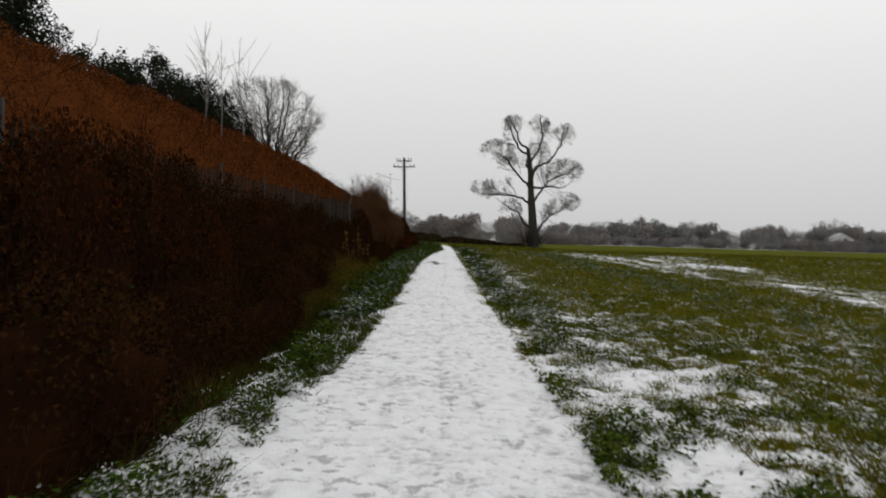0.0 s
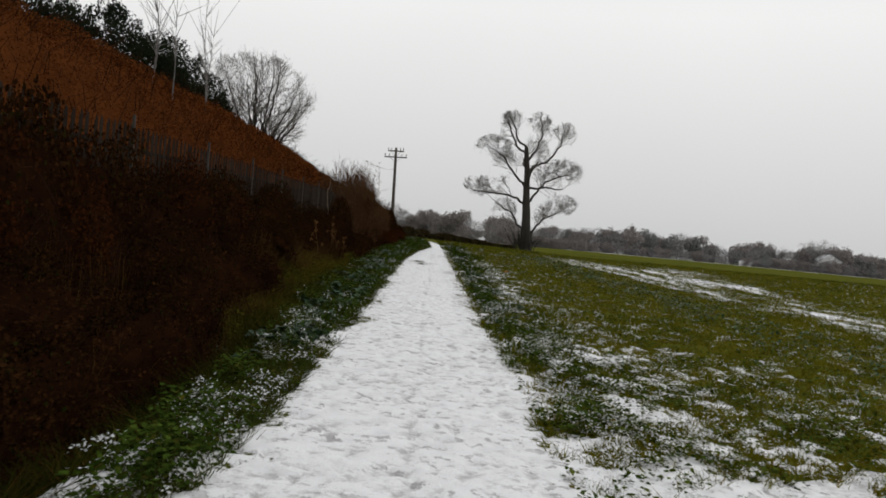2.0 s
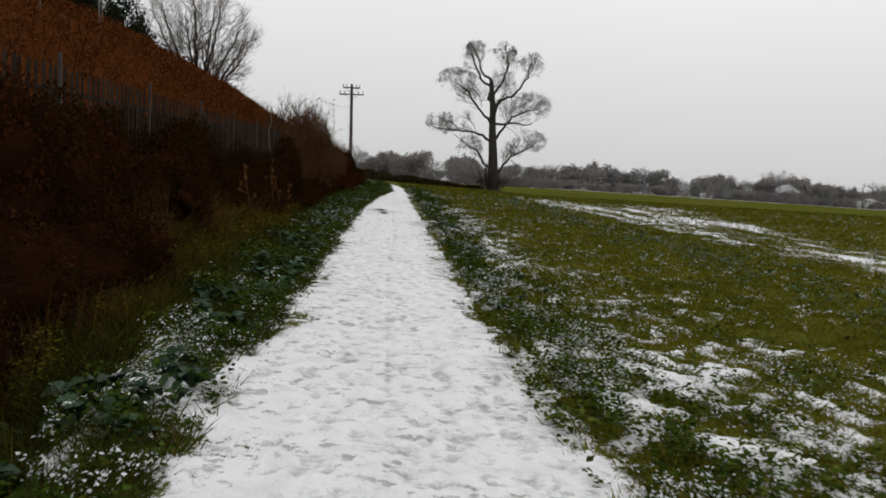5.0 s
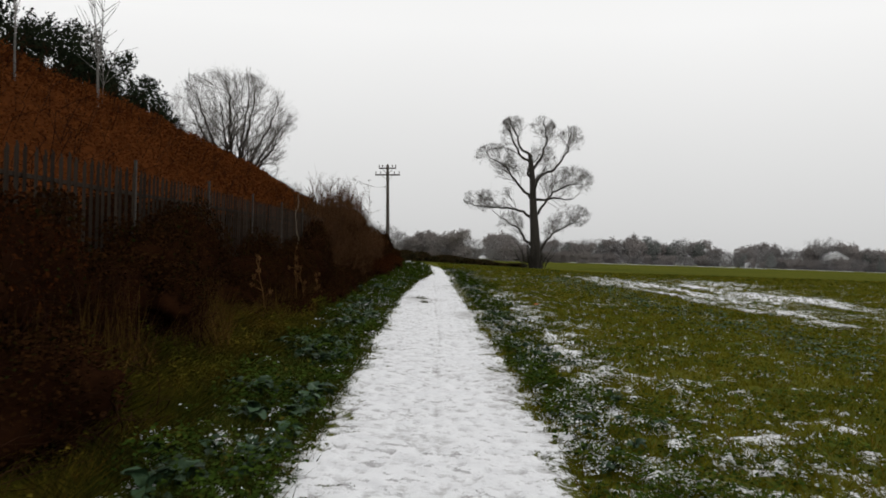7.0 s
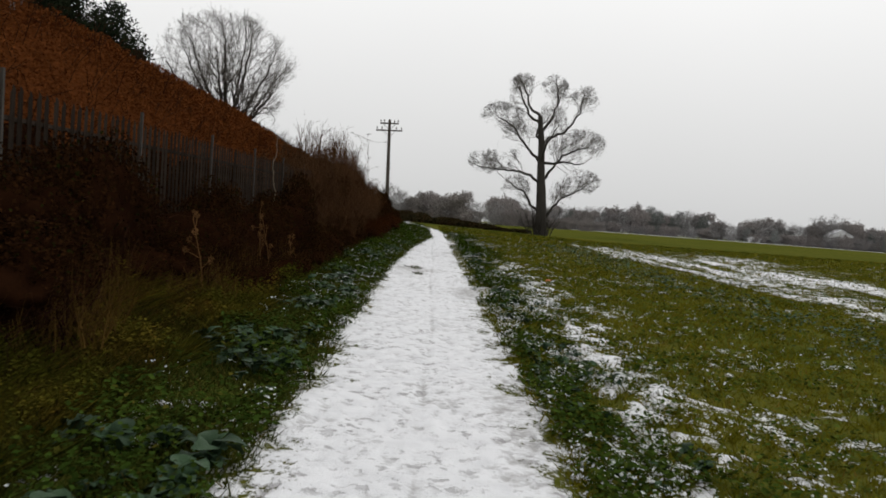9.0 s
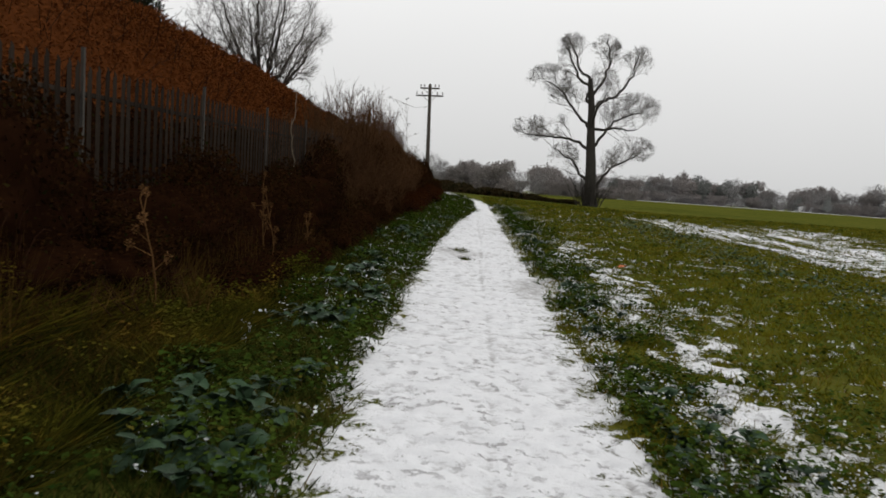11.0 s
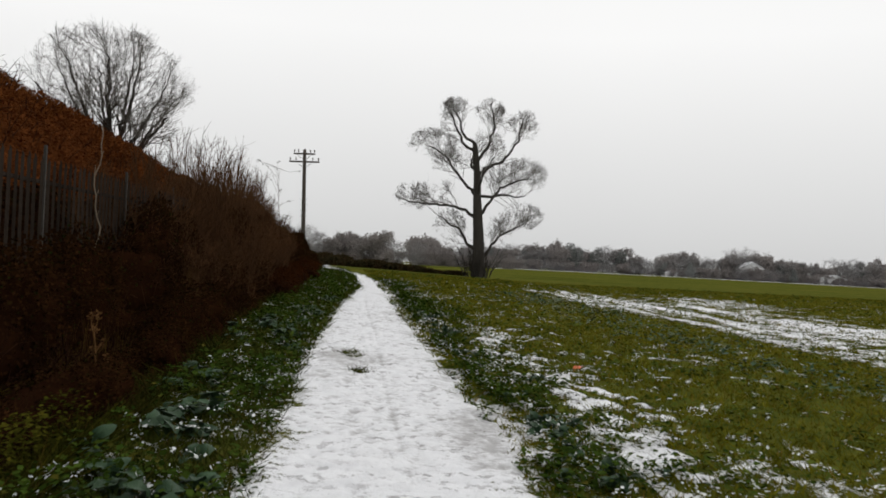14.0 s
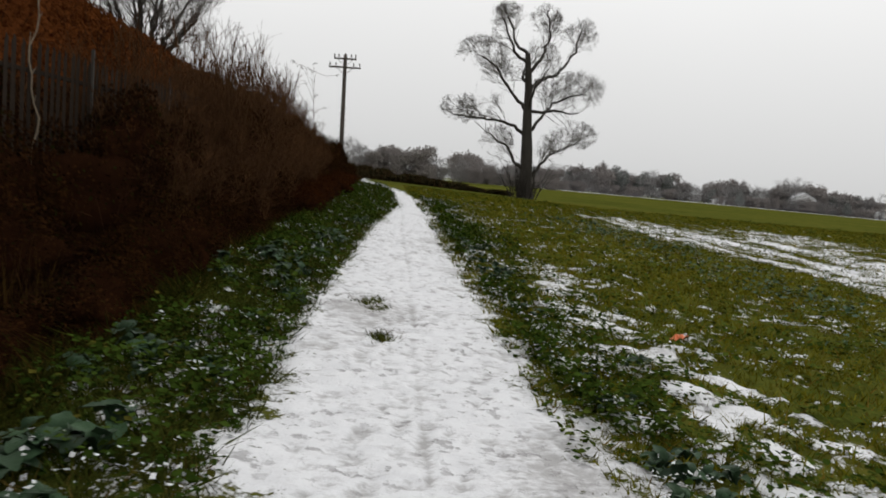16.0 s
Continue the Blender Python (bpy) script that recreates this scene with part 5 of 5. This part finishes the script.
def weeds(name, label, seed, count, pick, big, bare, tall=0.11, mat=M_WEED, cut=0.47):
    rng = np.random.default_rng(seed)
    x, y = pick(rng, count)
    clump = fbm(x, y, 0.42, 91, 3)
    keep = (clump + rng.normal(0, 0.07, len(x)) > cut) & (snow_value(x, y) < bare + rng.normal(0, 0.2, len(x)))
    x, y = x[keep], y[keep]
    n = len(x)
    z = height_at(x, y) + rng.uniform(0.0, tall, n) * np.clip(4 * (clump[keep] - 0.36), 0.15, 1)
    a, s = turned(rng, n, 0.25)
    up = np.cross(a, s)
    s = np.where(up[:, 2:3] < 0, -s, s)
    flat = np.stack([-a[:, 1], a[:, 0], 0 * a[:, 0]], 1)
    s = 0.75 * flat + 0.35 * s
    s /= np.linalg.norm(s, axis=1, keepdims=True)
    size = rng.uniform(0.5, 1.25, n) * big * (1 + np.clip(y - 15, 0, 50) / 45)
    v, f = leaves(np.stack([x, y, z], 1), a, s, size * 1.35, size, size * 0.12)
    tagged(new(name, mesh_np(name, v, [f], mat)), label, "weeds", kind="stuff")


def right_edge_pick(rng, n):
    y = 3 + 52 * rng.uniform(0, 1, n) ** 1.4
    return path_right(y) + 0.0 + 1.15 * np.abs(rng.normal(0, 0.55, n)), y


weeds("edge_weeds", "dark green broad-leaved weeds along the path's edge", 711, 80000, right_edge_pick, 0.032, 0.7, 0.17)
weeds("field_weeds", "scattered broad-leaved weeds in the field", 712, 140000, field_pick, 0.036, 1.15, 0.11, M_CLOVER, 0.50)
weeds("field_rosettes", "dark green leaf rosettes hugging the snowy turf", 716, 130000, field_pick, 0.034, 1.35, 0.09, M_WEED, 0.55)
weeds("verge_weeds", "dark green broad-leaved weeds on the verge", 713, 95000, verge_pick, 0.030, 0.9, 0.26, M_WEED, 0.43)
weeds("slope_undergrowth", "tawny olive leafy undergrowth below the thicket", 714, 90000, olive_pick, 0.023, 9.0, 0.40, M_OLIVE, 0.42)

weeds("crop_weeds", "straggling row of bluish young crop plants in the field", 715, 10000, lambda r, n: (r.normal(6.9, 0.85, n), 8 + 44 * r.uniform(0, 1, n) ** 1.3), 0.050, 1.1, 0.15, M_DOCK, 0.52)

# snow caught on the turf: small crumbs lying on the tufts


def snow_crumbs(name, seed, count, pick, low=-0.15, lift=0.06, big=1.0, cut=0.46):
    """Small irregular patches of snow, each of several crumbs that cling to the leaves."""
    rng = np.random.default_rng(seed)
    x, y = pick(rng, count)
    near = snow_value(x, y)
    keep = (near > low) & (near < 1.0) & (rng.uniform(0, 1, len(x)) < np.interp(y, [14, 32], [1, 0.35])) & (fbm(x, y, 0.4, 95, 2) > cut)
    x, y = x[keep], y[keep]
    far = 1 + np.clip(y - 12, 0, 50) / 40
    up = rng.uniform(0.01, lift, len(x))
    each = rng.integers(2, 9, len(x))
    i = np.repeat(np.arange(len(x)), each)
    n = len(i)
    turn = rng.uniform(0, np.pi, len(x))[i]
    u, w = rng.normal(0, 0.034, n) * far[i] * big, rng.normal(0, 0.013, n) * far[i] * big
    x, y = x[i] + u * np.cos(turn) - w * np.sin(turn), y[i] + u * np.sin(turn) + w * np.cos(turn)
    z = height_at(x, y) + up[i] + rng.normal(0, 0.010, n)
    a, sd = turned(rng, n, 0.35)
    flat = np.stack([-a[:, 1], a[:, 0], 0.5 * rng.normal(0, 1, n)], 1)
    flat /= np.linalg.norm(flat, axis=1, keepdims=True)
    size = big * rng.uniform(0.006, 0.023, n) * far[i]
    v, f = leaves(np.stack([x, y, z], 1), a, flat, size * 1.3, size * rng.uniform(0.5, 1.1, n), -size * 0.15)
    tagged(new(name, mesh_np(name, v, [f], M_SNOW)), "crumbs of snow caught on the grass", "snow", kind="stuff")


def snowy_verge(rng, n):
    x, y = verge_pick(rng, n)
    keep = rng.uniform(0, 1, n) < np.interp(y, [6.8, 8.5, 11, 11.5, 13.5, 15, 17, 22, 24, 33, 40], [1.0, 0.45, 0.45, 0.9, 0.9, 0.14, 0.08, 0.12, 0.45, 0.45, 0.2])
    return x[keep], y[keep]


snow_crumbs("snow_crumbs_field", 721, 42000, field_pick, -0.35, 0.07, 1.1, 0.48)
snow_crumbs("snow_crumbs_verge", 722, 17000, snowy_verge, -0.7, 0.20, 1.0, 0.50)
snow_crumbs("snow_crumbs_edge", 723, 10000, right_edge_pick, -0.5, 0.14, 1.0, 0.48)


# ---- dock plants with large leaves ----
def dock_leaf(seed):
    rng = np.random.default_rng(seed)
    bm = bmesh.new()
    rows = []
    L, W = 0.23, 0.15
    for k in range(7):
        t = k / 6
        w = W * math.sin(math.pi * (0.05 + 0.90 * t ** 1.25)) ** 0.7 * 0.5 * (0.9 + 0.16 * math.sin(k * 2.6 + seed * 1.7)) + 0.004
        arch = 0.12 * math.sin(t * 2.3) - 0.09 * t * t
        rows.append([bm.verts.new((L * t, c * w, arch + 0.030 * abs(c) * (1 - 0.7 * t) + 0.012 * c * math.sin(k * 1.9 + seed) + 0.008 * (abs(c) == 0.5) * math.sin(k * 2.7 + seed * 2))) for c in (-1, -0.5, 0, 0.5, 1)])
    for a, b in zip(rows, rows[1:]):
        for j in range(4):
            bm.faces.new((a[j], b[j], b[j + 1], a[j + 1]))
    me = bpy.data.meshes.new("leaf")
    bm.to_mesh(me)
    bm.free()
    me.polygons.foreach_set("use_smooth", np.ones(len(me.polygons), bool))
    me.materials.append(M_DOCK)
    return me


leaf_meshes = [dock_leaf(k) for k in range(3)]
rng = np.random.default_rng(730)
spots = []
for _ in range(330):
    yy = 10.5 + 31 * rng.uniform() ** 1.1
    xx = float(path_left(yy)) - 0.10 - abs(rng.normal(0.0, 0.52))
    if float(fbm(np.array(xx), np.array(yy), 1.3, 87, 2)) > 0.40:
        spots.append((xx, yy, rng.uniform(0.30, 0.85)))
for _ in range(210):
    yy = rng.uniform(13, 41)
    xx = float(path_right(yy)) + 0.12 + abs(rng.normal(0.0, 0.30))
    if float(fbm(np.array(xx), np.array(yy), 1.5, 89, 2)) > 0.45:
        spots.append((xx, yy, rng.uniform(0.25, 0.55)))
for x, yy, size in spots:
    if x < -1.85:
        continue
    plant = thing("rape_plant", "low self-sown rape plant with large grey-green leaves beside the path", "plant", pose(x, yy, float(height_at(np.array(x), np.array(yy))) + 0.02, 0, 0, rng.uniform(0, 360)), "large-leaved weeds")
    for k in range(int(rng.integers(5, 9))):
        leaf = part_np("leaf", leaf_meshes[int(rng.integers(3))], plant)
        a = k * 2.4 + rng.normal(0, 0.3)
        leaf.matrix_basis = pose(0.015 * math.cos(a), 0.015 * math.sin(a), 0.01, rng.normal(0, 16), -rng.uniform(0, 60), math.degrees(a)) @ Matrix.Scale(size * rng.uniform(0.7, 1.1), 4)

# an orange scrap lying in the grass
bm = bmesh.new()
bmesh.ops.create_grid(bm, x_segments=7, y_segments=4, size=0.5)
for v in bm.verts:
    k = noise.noise(v.co * 3.2)
    v.co = Vector((v.co.x * 0.17, v.co.y * 0.09, 0.05 + 0.035 * k + 0.03 * v.co.x))
bmesh.ops.solidify(bm, geom=bm.faces[:], thickness=0.004)
me = bpy.data.meshes.new("scrap")
bm.to_mesh(me)
bm.free()
me.materials.append(M_ORANGE)
scrap = tagged(new("litter_scrap", me), "crumpled orange scrap lying in the snowy grass", "litter")
scrap.matrix_basis = pose(3.0, 31.2, float(height_at(np.array(3.0), np.array(31.2))), 4, -6, 20)

# grass tuft showing through the path's snow
tufts("path_tuft", "small grass tufts showing through the trodden snow", 740, 420, lambda r, n: (r.normal(-0.02, 0.15, n), np.where(r.uniform(0, 1, n) < 0.6, r.normal(31.3, 0.5, n), r.normal(29.9, 0.25, n))), M_ROUGH_GRASS, 0.07, 0.009, 0.6, 4, 0.75)


# ---- dead stalks and a pale birch whip before the fence ----
M_BIRCH = plain("pale_birch_bark", [(0.3, (0.13, 0.10, 0.07)), (0.7, (0.26, 0.21, 0.15))], 9, spec=0.02, stretch=(1, 1, 0.3))
M_STALK = plain("dead_stalk", [(0.3, (0.08, 0.040, 0.016)), (0.7, (0.16, 0.082, 0.033))], 9, spec=0.0, objects=0.3)


def wavy(rng, base, height, lean, bend, steps_=10):
    pts = [np.array(base, float)]
    d = np.array((lean[0], lean[1], 1.0))
    for _ in range(steps_):
        pts.append(pts[-1] + d / np.linalg.norm(d) * height / steps_)
        d = d + rng.normal(0, bend, 3) * [1, 1, 0]
    return np.array(pts)


def dead_stalk(seed, x, y, height):
    rng = np.random.default_rng(seed)
    stalk = thing("dead_weed_stalk", "tall brown dead weed stalk with withered seed heads", "plant", pose(x, y, gz(x, y)), "dead stalks by the thicket")
    P = wavy(rng, (0, 0, -0.05), height, rng.normal(0, 0.08, 2), 0.08)
    r = np.linspace(0.011, 0.005, len(P))
    part_np("stem", mesh_np("stem", *loft(P, r, 5), M_STALK), stalk)
    for k in range(5, 11):
        w = rng.normal(0, 0.5, 3) + [0, 0, 0.9]
        q = P[k] + w / np.linalg.norm(w) * rng.uniform(0.08, 0.2)
        part_np("side_shoot", mesh_np("side_shoot", *merge([tubes([P[k]], [q], [0.005], [0.003], 4)]), M_STALK), stalk)
        g = blob(rng, 26, q, (0.025, 0.025, 0.05), 0.2)
        a, s = turned(rng, len(g))
        part_np("seed_head", mesh_np("seed_head", *merge([leaves(g, a, s, np.full(26, 0.035), np.full(26, 0.018), np.full(26, 0.004))]), M_STALK), stalk)
    return stalk


for k, (x, y, h) in enumerate(((-2.45, 22.3, 1.15), (-2.42, 25.9, 1.25), (-2.5, 26.1, 1.45), (-2.4, 28.4, 0.95))):
    dead_stalk(800 + k, x, y, h)

rng = np.random.default_rng(823)
whip = thing("birch_whip", "thin pale wavy birch stem growing before the fence", "tree", pose(-3.45, 31.6, gz(-3.45, 31.6)))
k = np.arange(22)
P = np.stack([0.035 * np.sin(k * 0.75) + 0.02 * np.sin(k * 1.9), 0.03 * np.cos(k * 0.6), -0.05 + k * 0.135], 1)
r = np.linspace(0.013, 0.007, len(P))
part_np("stem", mesh_np("stem", *loft(P, r, 6), M_BIRCH, True), whip)
for k in (12, 14, 16, 18):
    w = rng.normal(0, 0.6, 3) + [0, 0, 0.8]
    part_np("twig", mesh_np("twig", *merge([tubes([P[k]], [P[k] + w / np.linalg.norm(w) * rng.uniform(0.06, 0.14)], [0.006], [0.003], 4)]), M_BIRCH), whip)
